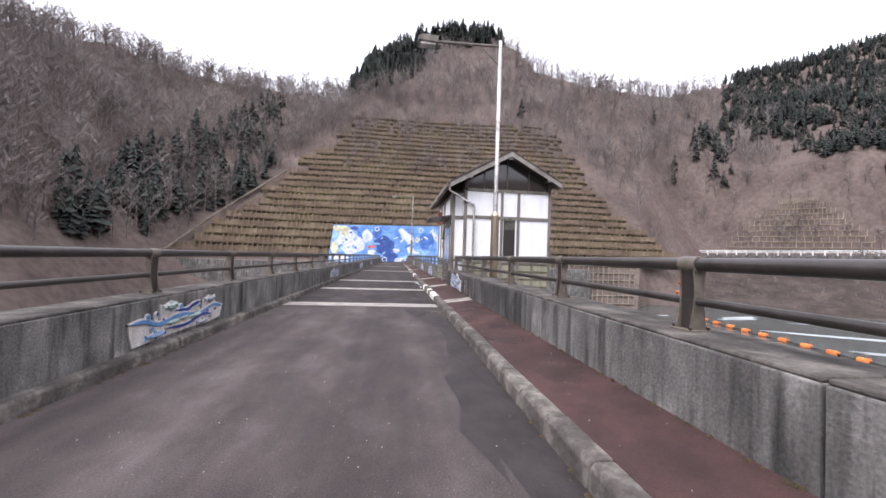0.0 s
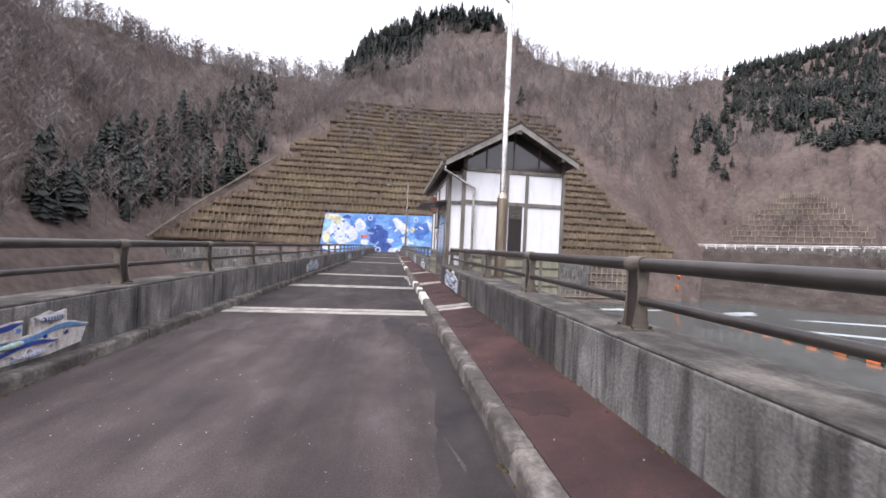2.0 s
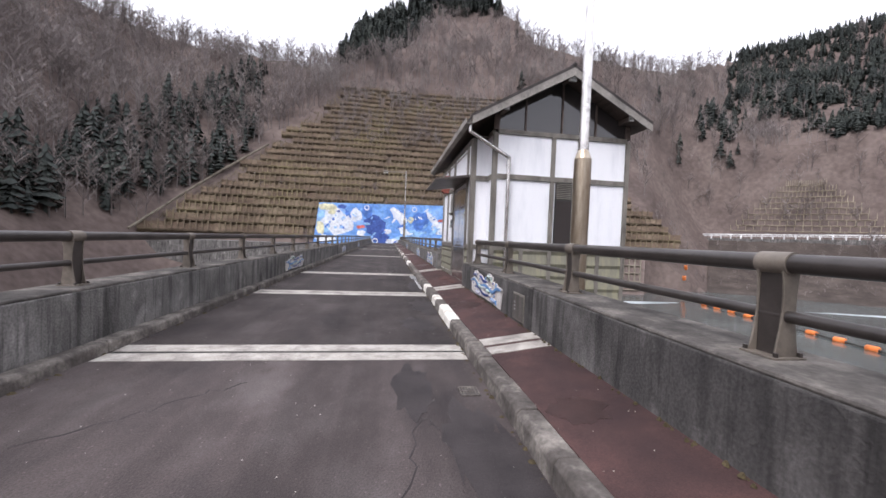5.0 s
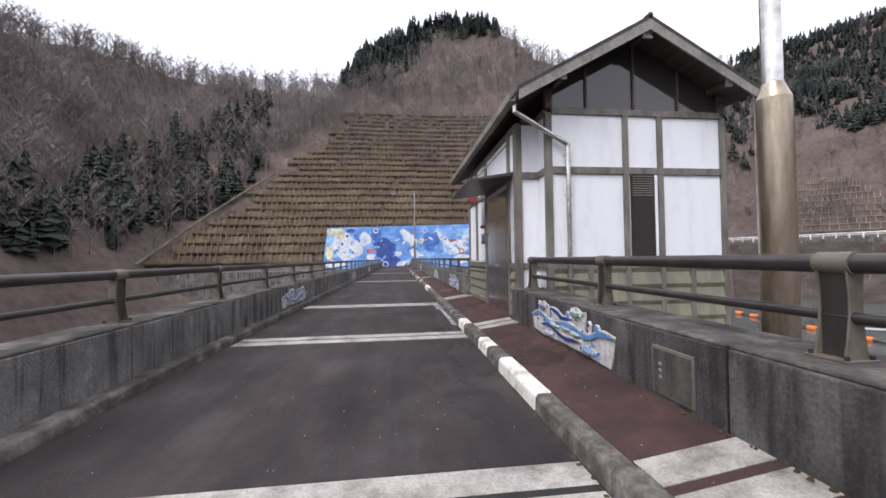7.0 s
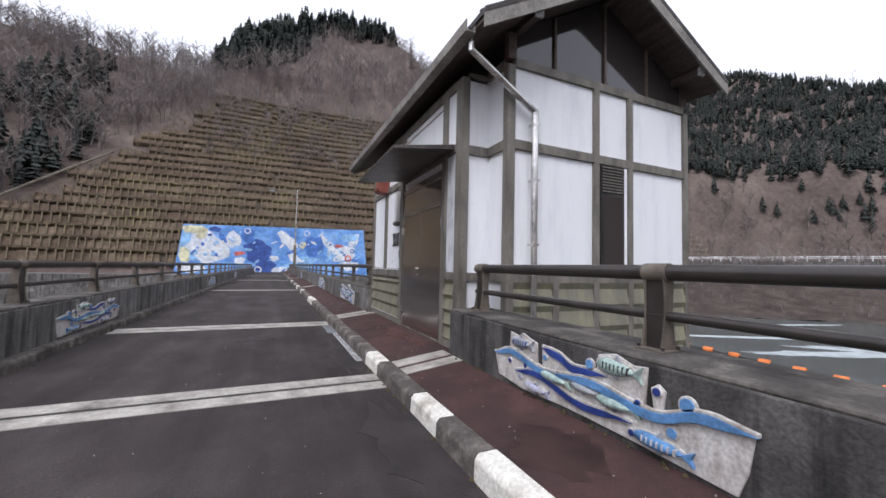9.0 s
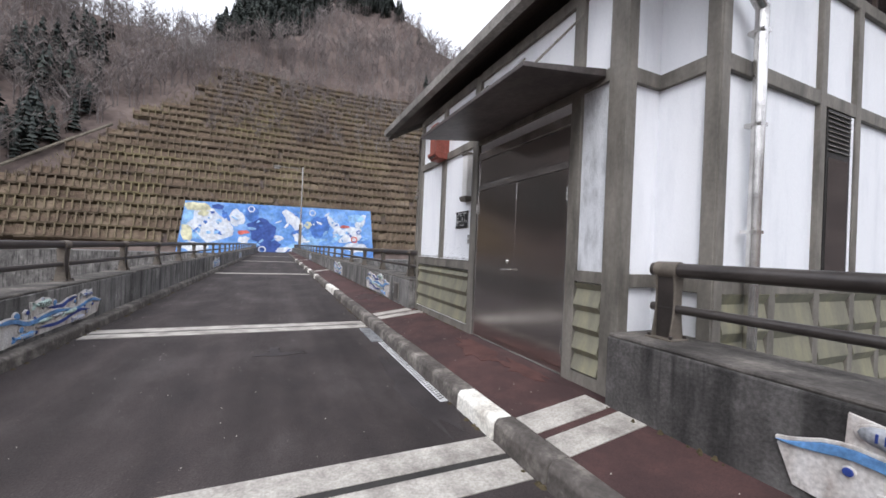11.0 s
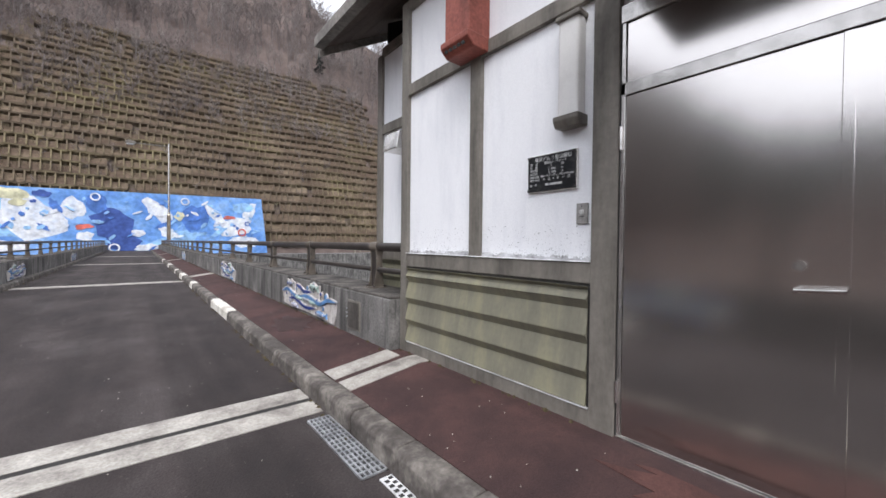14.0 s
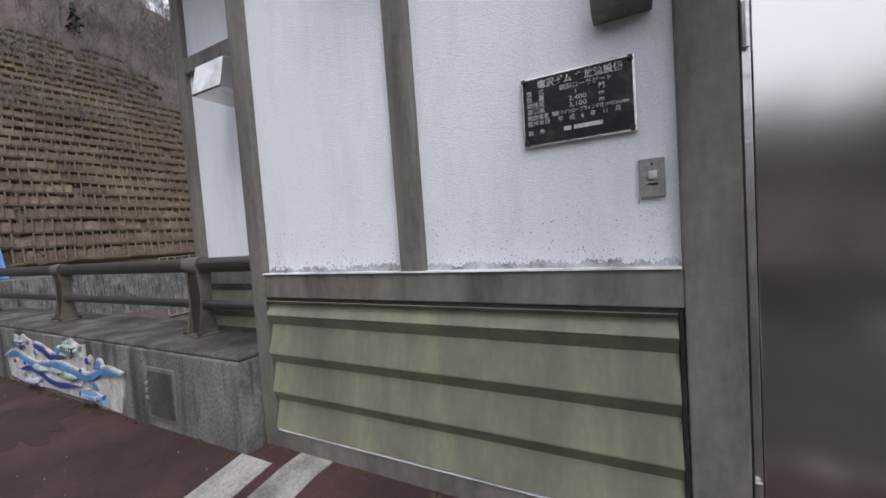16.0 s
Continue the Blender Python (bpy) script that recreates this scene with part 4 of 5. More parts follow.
# ---- lamp posts ----
def lamp_post(x, y, z, arm):
    h = empty("street_lamp", "tall bronzed steel street lamp with a bracket arm", "street lamp", group="street lamps")
    Build().tube((0, 0, -1.6), (0, 0, 2.5 - z), 0.112, None, 24).make("base_sleeve", POLE, h, 0, True)
    Build().tube((0, 0, 2.5 - z), (0, 0, 2.62 - z), 0.112, 0.066, 24).make("neck", POLE, h, 0, True)
    Build().tube((0, 0, 2.6 - z), (0, 0, 7.45 - z), 0.066, 0.048, 20).make("shaft", CHROME, h, 0, True)
    a = Build().tube((0.08, 0, 7.3 - z), (-arm, 0, 7.25 - z), 0.035, None, 12)
    a.tube((0, 0, 6.75 - z), (-0.55, 0, 7.24 - z), 0.022, None, 8).tube((-0.12, 0, 6.95 - z), (-0.12, 0, 7.27 - z), 0.018, None, 8)
    each(a, "bracket_arm", FRAME, h, 0, True)
    Build().prism([(-arm - 0.42, 7.18 - z), (-arm - 0.42, 7.3 - z), (-arm - 0.3, 7.36 - z), (-arm + 0.12, 7.34 - z), (-arm + 0.12, 7.14 - z)], "y", -0.16, 0.16).make("lamp_head", FRAME, h, 0.02)
    Build().box(-arm - 0.36, -arm + 0.06, -0.12, 0.12, 7.1 - z, 7.16 - z).make("lens", LAMP_GREY, h)
    h.matrix_basis = pose(x, y, z)
    return h


lamp_a = lamp_post(3.16, 11.6, 0.0, 1.9)
far_lamp = copy_thing(lamp_a, pose(3.3, 74.0, 0))
far_lamp.scale = (1.75, 1.75, 1.75)

# ---- orange float line on the lake ----
def float_at(p, turn):
    h = empty("float", "orange plastic float of a boom on the water", "float", group="orange floats")
    Build().tube((-0.5, 0, 0), (0.5, 0, 0), 0.34, None, 14).make("drum", ORANGE, h, 0.08, True)
    Build().tube((-0.66, 0, 0), (0.66, 0, 0), 0.13, None, 8).make("axle", ROPE, h)
    h.matrix_basis = pose(*p, 0, 0, turn)
    return h


line = [(53 - 0.66 * i + 0.011 * i * i, 62 - 3.1 * i, -7.85) for i in range(22)]
first = float_at(line[0], -85)
for p in line[1:]:
    copy_thing(first, pose(*p, 0, 0, -85 + 8 * math.sin(p[1])))
for i in range(3):
    x, y, z = slope_any(40.5 + i * 0.15, -5.6 + i * 2.0, 0.6)
    copy_thing(first, pose(x, y, z + 0.3, 0, 60, 40))
rb = Build()
for p, q in zip(line, line[1:]):
    rb.tube(p, q, 0.09, None, 6)
tagged(rb.make("boom_rope", ROPE), "dark rope joining the orange floats", "rope")

# ---- painted wall at the far end ----
mural = empty("mural_wall", "long concrete wall painted in blue and white abstract fish", "mural")
Build().prism([(-13.1, -0.4), (-12.2, 7.05), (14.8, 7.7), (15.7, -0.4)], "y", 78.6, 79.4).make("wall_body", MURAL_BASE, mural)


def blob(x, z, rx, rz, turn, material, seed, layer, corners=14, rag=0.4):
    """A ragged painted patch on the wall."""
    r = random.Random(seed)
    pts = []
    for i in range(corners):
        a = 2 * math.pi * i / corners
        k = 1 - rag * r.random()
        u, w = rx * k * math.cos(a), rz * k * math.sin(a)
        px, pz = x + u * math.cos(turn) - w * math.sin(turn), z + u * math.sin(turn) + w * math.cos(turn)
        pz = min(6.95, max(-0.3, pz))
        pts.append((min(14.7, max(-12.9 + 0.1 * pz, px)), pz))
    Build().prism(pts, "y", 78.6 - 0.008 * layer, 78.61).make("painted_shape", material, mural)


MURAL_SKY = mat("pale_blue_mural_paint", (0.3, 0.52, 0.82), 0.7, scale=0.7, grain=2, bump=0.05)
MURAL_DEEP = mat("deep_blue_mural_paint", (0.09, 0.2, 0.55), 0.7, scale=0.7, grain=2, bump=0.05)
# grounds: white shoal at the left, navy diver in the middle, pale fish at the right end
broad_shapes = [
    (-10.6, 3.6, 2.6, 3.4, 0, MURAL_SKY), (-9.0, 3.6, 3.3, 2.7, -0.4, MURAL_WHITE), (-10.9, 6.3, 2.0, 0.9, 0, MURAL_CREAM), (-5.6, 5.0, 1.5, 1.7, 0.2, MURAL_WHITE), (-11.9, 2.6, 0.9, 1.6, 0.2, MURAL_CREAM), (-11.0, 0.5, 2.6, 0.9, 0, MURAL_WHITE),
    (-1.9, 3.4, 2.3, 3.0, 0.25, MURAL_NAVY), (-1.0, 1.1, 2.0, 1.6, -0.3, MURAL_NAVY), (-3.4, 5.8, 1.2, 1.5, 0.3, MURAL_DEEP), (2.4, 5.2, 2.4, 1.1, -0.8, MURAL_WHITE), (4.2, 1.2, 3.2, 1.4, 0.3, MURAL_SKY), (6.4, 4.4, 2.0, 2.4, 0, MURAL_DEEP)]
fish_shapes = [
    (11.2, 3.4, 2.7, 1.5, 0.15, MURAL_WHITE), (8.9, 4.9, 0.7, 2.4, 0.8, MURAL_WHITE), (13.2, 5.6, 0.8, 1.8, -0.5, MURAL_WHITE), (12.6, 1.2, 2.4, 0.9, 0, MURAL_WHITE), (10.6, 4.7, 1.0, 0.32, 0, MURAL_RED), (12.4, 6.2, 1.6, 0.9, 0, MURAL_SKY),
    (3.4, 2.4, 1.3, 0.8, -0.5, MURAL_WHITE), (0.4, 2.2, 0.8, 0.6, 0, MURAL_WHITE), (4.7, 4.6, 0.7, 0.7, 0.5, MURAL_CREAM), (3.0, 3.4, 1.5, 0.3, 0.5, MURAL_DEEP), (6.2, 2.2, 2.2, 0.35, 0.1, MURAL_SKY), (-4.6, 2.9, 1.1, 0.4, 0.1, MURAL_RED)]
small_shapes = [
    (-4.5, 1.7, 1.0, 0.8, 0, MURAL_WHITE), (-9.9, 5.4, 0.8, 0.6, 0.3, MURAL_CREAM), (-8.7, 5.6, 0.35, 0.25, 0, MURAL_NAVY), (-7.9, 4.3, 0.5, 0.4, 0.6, MURAL_SKY), (-9.6, 4.1, 0.3, 0.35, 0, MURAL_DEEP), (-7.9, 2.7, 0.8, 0.3, -0.7, MURAL_DEEP), (-9.2, 2.6, 0.4, 0.25, 0, MURAL_SKY),
    (-10.4, 2.9, 0.3, 0.5, 0.3, MURAL_SKY), (-7.0, 5.2, 0.5, 1.1, 0.5, MURAL_DEEP), (-8.0, 6.5, 0.9, 0.5, 0, MURAL_NAVY), (10.9, 3.7, 0.3, 0.3, 0, MURAL_SKY), (11.6, 3.2, 0.25, 0.3, 0, MURAL_DEEP), (9.2, 2.5, 1.4, 0.4, 0.6, MURAL_SKY), (1.4, 0.5, 1.8, 0.5, 0.1, MURAL_WHITE)]
for n, (x, z, rx, rz, turn, m) in enumerate(broad_shapes + fish_shapes + small_shapes):
    blob(x, z, rx, rz, turn, m, 30 + n, 1 + n * 0.25)
rnd = random.Random(6)
for n in range(60):
    blob(rnd.uniform(-12.2, 14.4), rnd.uniform(0.2, 6.6), rnd.uniform(0.15, 0.8), rnd.uniform(0.08, 0.3), rnd.uniform(-0.6, 0.9), rnd.choice([MURAL_WHITE, MURAL_DEEP, MURAL_BASE, MURAL_SKY, MURAL_SKY, MURAL_SKY]), 80 + n, 11 + n % 5, 9)
for x, z, rr, m in ((-3.6, 6.5, 0.48, MURAL_WHITE), (5.3, 6.6, 0.5, MURAL_WHITE), (12.2, 2.6, 0.55, MURAL_RED), (-1.9, 0.35, 0.55, MURAL_WHITE), (12.9, 3.9, 0.35, MURAL_DEEP)):
    ring = Build()
    for i in range(20):
        a, b = 2 * math.pi * i / 20, 2 * math.pi * (i + 1) / 20
        ring.prism([(x + rr * math.cos(a), z + rr * math.sin(a)), (x + rr * math.cos(b), z + rr * math.sin(b)), (x + rr * 0.68 * math.cos(b), z + rr * 0.68 * math.sin(b)), (x + rr * 0.68 * math.cos(a), z + rr * 0.68 * math.sin(a))], "y", 78.46, 78.61)
    ring.make("painted_ring", m, mural)

# ---- gate house ----
BX, BY0, BY1 = 2.56, 15.8, 20.46
MX0, MX1, MY0, MY1 = 2.95, 6.36, 15.33, 21.68
MID, TOP, BAND = 2.86, 3.86, 1.25
house = empty("gate_house", "small white panelled gate house with olive-grey framing", "gate house")


def part(name, material, bevel=0.0, smooth=False):
    b = Build()
    return b, lambda: each(b, name, material, house, bevel, smooth)


# white infill walls
w, done = part("wall", PANEL)
w.box(MX0 + 0.03, MX1 - 0.03, MY0 + 0.03, MY1 - 0.03, -0.4, TOP)
w.box(BX + 0.03, MX0 + 0.1, BY0 + 0.03, 16.37, 0.0, 3.8)
w.box(BX + 0.03, MX0 + 0.1, 18.2, BY1 - 0.03, 0.0, 3.8)
w.box(BX + 0.03, MX0 + 0.1, 16.37, 18.2, 2.68, 3.8)
done()
# sooty foot of the road-side panels
w = Build()
ragged = random.Random(14)
for a, b in ((18.345, 19.305), (19.435, BY1 - 0.105)):
    n = 150
    tops = [(a + (b - a) * i / n, BAND + 0.022 + 0.02 * noise.noise((i * 0.13, a, 0)) + 0.016 * ragged.random()) for i in range(n + 1)]
    w.prism([(a, BAND + 0.001)] + tops + [(b, BAND + 0.001)], "x", BX + 0.0265, BX + 0.05)
    for i in range(320):
        y, z, q = ragged.uniform(a + 0.02, b - 0.02), BAND + 0.03 + 0.22 * ragged.random() ** 2.6, ragged.uniform(0.0008, 0.0026)
        w.prism([(y - q, z), (y, z - q * 1.5), (y + q, z), (y, z + q * 2)], "x", BX + 0.027, BX + 0.04)
tagged(w.make("panel_foot", PANEL_DIRT, house), kind="stuff")

MOULD = mat("mould_streaked_render", (0.62, 0.63, 0.65), 0.85, dark=(0.16, 0.16, 0.165), light=(0.84, 0.845, 0.87), scale=5, grain=120, bump=0.35, streak=(1, 1, 0.35), amount=0.9)
Build().box(BX + 0.022, BX + 0.05, BY0 + 0.172, 16.279, BAND + 0.001, MID - 0.001).make("stained_panel", MOULD, house)

# framing: posts and rails stand proud of the panels
f, done = part("frame_post", FRAME, 0.006)
for x in (MX0, 4.36, 5.02, MX1 - 0.1):
    f.box(x, x + 0.1, MY0 - 0.012, MY0 + 0.08, -0.35, TOP)
f.box(MX1 - 0.06, MX1 + 0.012, MY0, MY0 + 0.1, -0.35, TOP)
f.box(MX0 - 0.012, MX0 + 0.05, MY0, MY0 + 0.1, -0.35, TOP)
f.box(BX - 0.012, BX + 0.1, BY0 - 0.012, BY0 + 0.17, 0.24, 3.82)
f.box(BX - 0.012, BX + 0.06, BY1 - 0.1, BY1 + 0.012, 0.24, 3.82)
f.box(BX - 0.012, BX + 0.06, 19.31, 19.43, BAND, 3.82)
f.box(BX - 0.014, BX + 0.1, 18.18, 18.34, 0.24, 3.82)
f.box(BX - 0.014, BX + 0.1, 16.28, 16.4, 0.24, 3.82)
f.box(MX0 - 0.012, MX0 + 0.05, MY1 - 0.1, MY1 + 0.01, -0.35, TOP)
f.box(MX1 - 0.05, MX1 + 0.012, MY1 - 0.1, MY1 + 0.01, -0.35, TOP)
f.box(5.6, 5.7, MY0 - 0.01, MY0 + 0.05, -0.35, BAND)
f.box(3.66, 3.76, MY0 - 0.01, MY0 + 0.05, -0.35, BAND)
done()
r, done = part("frame_rail", FRAME, 0.005)
for z0, z1 in ((MID - 0.06, MID + 0.06), (TOP - 0.02, TOP + 0.09), (BAND - 0.11, BAND)):
    r.box(MX0 + 0.1, MX1 - 0.1, MY0 - 0.009, MY0 + 0.06, z0, z1)
    r.box(MX0 - 0.009, MX0 + 0.06, MY0 + 0.1, BY0 + 0.03, z0, z1)
    r.box(BX + 0.1, MX0, BY0 - 0.009, BY0 + 0.06, z0, z1 - 0.06 if z0 > 3.5 else z1)
    r.box(MX0 - 0.009, MX0 + 0.06, BY1, MY1 - 0.1, z0, z1)
    r.box(MX1 - 0.06, MX1 + 0.009, MY0 + 0.1, MY1 - 0.1, z0, z1)
r.box(BX - 0.008, BX + 0.06, 18.34, 19.31, MID, MID + 0.11)
r.box(BX - 0.008, BX + 0.06, 19.43, BY1 - 0.1, MID, MID + 0.11)
r.box(BX - 0.008, BX + 0.06, 16.4, 18.18, MID - 0.02, MID + 0.1)
r.box(BX - 0.008, BX + 0.06, BY0 + 0.17, 16.28, MID, MID + 0.11)
r.box(BX - 0.009, BX + 0.06, 18.34, BY1 - 0.1, BAND - 0.13, BAND)
r.box(BX - 0.009, BX + 0.06, BY0 + 0.17, 16.28, BAND - 0.1, BAND)
r.box(BX - 0.009, BX + 0.06, 18.34, BY1 - 0.1, 0.24, 0.35)
r.box(BX - 0.009, BX + 0.06, BY0 + 0.17, 16.28, 0.24, 0.35)
r.box(BX - 0.008, BX + 0.06, 18.34, BY1 - 0.1, 3.72, 3.84)
r.box(BX - 0.008, BX + 0.06, BY0 + 0.17, 18.18, 3.72, 3.84)
done()

# drip edges and the dark gap under the band
g, done = part("drip_edge", GUARD)
g.box(BX - 0.02, BX + 0.03, 18.345, BY1 - 0.1, BAND + 0.001, BAND + 0.007)
g.box(BX - 0.018, BX + 0.03, 18.345, BY1 - 0.11, 0.351, 0.357)
done()
g, done = part("seam", DARK)
g.box(BX - 0.002, BX + 0.05, 18.345, BY1 - 0.1, BAND - 0.148, BAND - 0.131)
g.box(BX - 0.004, BX + 0.05, 18.345, 18.357, 0.36, BAND - 0.15)
g.box(BX - 0.003, BX + 0.04, 18.172, 18.18, 0.26, 2.62)
done()


# lapped cladding: each course leans out to a lip and steps back
def courses(z0, z1, n):
    """Outline of lapped courses: distance out and height."""
    out = []
    d = (z1 - z0) / n
    for i in range(n):
        a = z1 - i * d
        out += [(0.05, a), (0.012, a - d * 0.27), (0.05, a - d * 0.97)]
    return out


def clad_x(x, y0, y1, z0, z1, n):
    pts = [(x + 0.03 - o, z) for o, z in courses(z0, z1, n)] + [(x + 0.06, z0), (x + 0.06, z1)]
    v = Build().prism(pts, "y", y0, y1)
    v.make("cladding", CLAD, house)


def clad_y(y, x0, x1, z0, z1, n):
    pts = [(y + 0.03 - o, z) for o, z in courses(z0, z1, n)] + [(y + 0.06, z0), (y + 0.06, z1)]
    Build().prism(pts, "x", x0, x1).make("cladding", CLAD, house)


clad_x(BX, 18.36, BY1 - 0.1, 0.357, 1.02, 3)
clad_x(BX, 18.36, BY1 - 0.1, 1.0205, BAND - 0.148, 1)
clad_x(BX, BY0 + 0.18, 16.27, 0.36, BAND - 0.11, 4)
for x0, x1 in ((MX0 + 0.1, 3.66), (3.76, 4.36), (4.46, 5.02), (5.12, 5.6), (5.7, MX1 - 0.1)):
    clad_y(MY0, x0, x1, -0.3, BAND - 0.11, 5)
clad_x(MX0, BY1, MY1 - 0.1, 0.3, BAND - 0.11, 4)

# window with a louvred head
wd = Build().box(4.5, 4.94, MY0 - 0.004, MY0 + 0.05, 1.27, MID - 0.07).make("window", DARK, house)
Build().box(4.53, 4.9, MY0 - 0.008, MY0 + 0.02, 1.33, 2.36).make("glass", GLASS, wd)
lv = Build()
for i in range(9):
    z = 2.42 + i * 0.042
    lv.prism([(MY0 - 0.018, z), (MY0 + 0.01, z + 0.03), (MY0 + 0.014, z + 0.026), (MY0 - 0.014, z - 0.004)], "x", 4.52, 4.92)
each(lv, "louvre", FRAME, wd)
Build().box(4.945, 5.0, MY0 - 0.002, MY0 + 0.05, 1.27, MID - 0.07).make("jamb", PANEL, wd)

# gable glazing under the roof
RX, RZ, SL = 4.6, 5.36, 0.56
gl = [(MX0 + 0.1, TOP + 0.09), (MX1 - 0.1, TOP + 0.09), (MX1 - 0.1, RZ - SL * (MX1 - 0.1 - RX) - 0.16), (RX, RZ - 0.16), (MX0 + 0.1, RZ - SL * (RX - MX0 - 0.1) - 0.16)]
Build().prism(gl, "y", MY0 + 0.05, MY0 + 0.08).make("gable_glass", GLASS, house)
Build().prism(gl, "y", MY1 - 0.08, MY1 - 0.05).make("gable_glass", GLASS, house)
m = Build()
for x in (3.7, 4.6, 5.46):
    m.box(x - 0.02, x + 0.02, MY0 + 0.02, MY0 + 0.06, TOP + 0.08, RZ - SL * abs(x - RX) - 0.17)
each(m, "mullion", SOFFIT, house)
m = Build().box(MX0, MX0 + 0.12, MY0 + 0.01, MY0 + 0.1, TOP + 0.08, 4.28).box(MX1 - 0.12, MX1, MY0 + 0.01, MY0 + 0.1, TOP + 0.08, 4.26)
each(m, "gable_frame", SOFFIT, house)

# roof: two slopes with a fascia, purlin ends, gutter
EX0, EX1, RY0, RY1 = 2.32, 6.58, 14.84, 22.2
for x1, nm in ((EX0, "roof"), (EX1, "roof")):
    z1 = RZ - SL * abs(RX - x1)
    Build().prism([(RX, RZ), (x1, z1), (x1, z1 - 0.06), (RX, RZ - 0.06)], "y", RY0, RY1).make(nm, ROOF, house)
    Build().prism([(RX, RZ - 0.062), (x1 + (0.02 if x1 < RX else -0.02), z1 - 0.062), (x1 + (0.02 if x1 < RX else -0.02), z1 - 0.11), (RX, RZ - 0.13)], "y", RY0 + 0.04, RY1 - 0.04).make("soffit", SOFFIT, house)
    for yy in (RY0, RY1 - 0.035):
        Build().prism([(RX, RZ - 0.05), (x1, z1 - 0.05), (x1, z1 - 0.22), (RX, RZ - 0.24)], "y", yy + 0.006, yy + 0.035).make("bargeboard", FASCIA, house)
seam = Build()
for i in range(15):
    y = RY0 + 0.1 + i * 0.45
    seam.prism([(RX, RZ + 0.03), (EX0, RZ - SL * (RX - EX0) + 0.03), (EX0, RZ - SL * (RX - EX0)), (RX, RZ)], "y", y, y + 0.03)
    seam.prism([(RX, RZ + 0.03), (EX1, RZ - SL * (EX1 - RX) + 0.03), (EX1, RZ - SL * (EX1 - RX)), (RX, RZ)], "y", y, y + 0.03)
seam.tube((RX, RY0, RZ + 0.0), (RX, RY1, RZ + 0.0), 0.05, None, 8)
each(seam, "roof_seam", ROOF, house)
pe = Build()
for x in (3.1, RX, 6.1):
    z = RZ - SL * abs(x - RX) - 0.14
    s = 0.09 if x == RX else 0.055
    pe.box(x - s, x + s, RY0 + 0.08, RY0 + 0.12, z - s * 2.2, z)
each(pe, "purlin_end", LAMP_GREY, house)
pb = Build()
for x in (3.1, RX, 6.1):
    z = RZ - SL * abs(x - RX) - 0.14
    pb.box(x - 0.045, x + 0.045, RY0 + 0.12, MY0 + 0.05, z - 0.1, z)
each(pb, "purlin", SOFFIT, house)
ze = RZ - SL * (RX - EX0)
gt = Build().prism([(EX0 - 0.1, ze - 0.02), (EX0 - 0.1, ze - 0.15), (EX0 + 0.02, ze - 0.15), (EX0 + 0.02, ze - 0.02), (EX0 + 0.01, ze - 0.02), (EX0 + 0.01, ze - 0.135), (EX0 - 0.085, ze - 0.135), (EX0 - 0.085, ze - 0.02)], "y", RY0 + 0.25, RY1 - 0.1)
gt.make("gutter", FASCIA, house)
dp = Build().tube((EX0 + 0.03, 15.2, ze - 0.14), (EX0 + 0.03, 15.2, ze - 0.3), 0.035, None, 12).tube((EX0 + 0.03, 15.2, ze - 0.28), (3.3, 15.26, 3.28), 0.041, None, 12).tube((3.3, 15.26, 3.3), (3.3, 15.26, -0.3), 0.043, None, 14)
dp.make("downpipe", CHROME, house, 0, True)
cl = Build()
for z in (1.6, 2.4, 3.1):
    cl.box(3.255, 3.345, 15.22, MY0, z, z + 0.025)
each(cl, "pipe_clip", CHROME, house)

# steel double door with a transom light
door = Build().box(BX + 0.03, BX + 0.07, 16.4, 18.18, 0.245, 2.66).make("door", DARK, house)
each(Build().box(BX - 0.004, BX + 0.06, 16.4, 18.18, 2.62, 2.72).box(BX, BX + 0.05, 16.4, 18.18, 2.21, 2.28).box(BX, BX + 0.05, 16.4, 16.425, 0.26, 2.62).box(BX, BX + 0.05, 18.15, 18.175, 0.26, 2.62), "door_frame", CHROME, door, 0.003)
for a, b in ((16.428, 17.268), (17.274, 18.147)):
    Build().box(BX + 0.006, BX + 0.045, a, b, 0.262, 2.205).make("leaf", STEEL, door, 0.003)
Build().box(BX + 0.002, BX + 0.03, 17.262, 17.3, 0.262, 2.205).make("meeting_strip", STEEL, door, 0.002)
Build().box(BX + 0.012, BX + 0.03, 16.43, 18.145, 2.285, 2.615).make("transom", STEEL, door)
Build().box(BX - 0.01, BX + 0.03, 16.4, 18.18, 0.246, 0.259).make("sill", CHROME, door)
hn = Build().tube((BX - 0.05, 17.42, 1.18), (BX - 0.05, 17.27, 1.19), 0.011, None, 10).tube((BX - 0.05, 17.41, 1.18), (BX + 0.01, 17.41, 1.18), 0.014, None, 10).tube((BX - 0.012, 17.41, 1.28), (BX + 0.01, 17.41, 1.28), 0.022, None, 12)
hn.make("handle", CHROME, door, 0, True)
hg = Build()
for y in (16.415, 18.165):
    for z in (0.45, 1.9):
        hg.tube((BX - 0.012, y, z), (BX - 0.012, y, z + 0.13), 0.011, None, 8)
each(hg, "hinge", CHROME, door)

# flat canopy on two stays
can = Build().prism([(1.7, 2.79), (1.7, 2.83), (BX - 0.016, 2.97), (BX - 0.016, 2.9)], "y", 16.0, 18.2).make("canopy", CANOPY, house, 0.006)
st = Build()
for y in (16.3, 17.2, 18.0):
    st.tube((1.85, y, 2.83), (BX, y, 3.6), 0.011, None, 8)
each(st, "stay", FRAME, can)
vent = Build().prism([(2.95, 2.7), (2.68, 2.62), (2.64, 2.42), (2.95, 2.42)], "y", 20.72, 21.02).make("vent_hood", CHROME, house, 0.01)

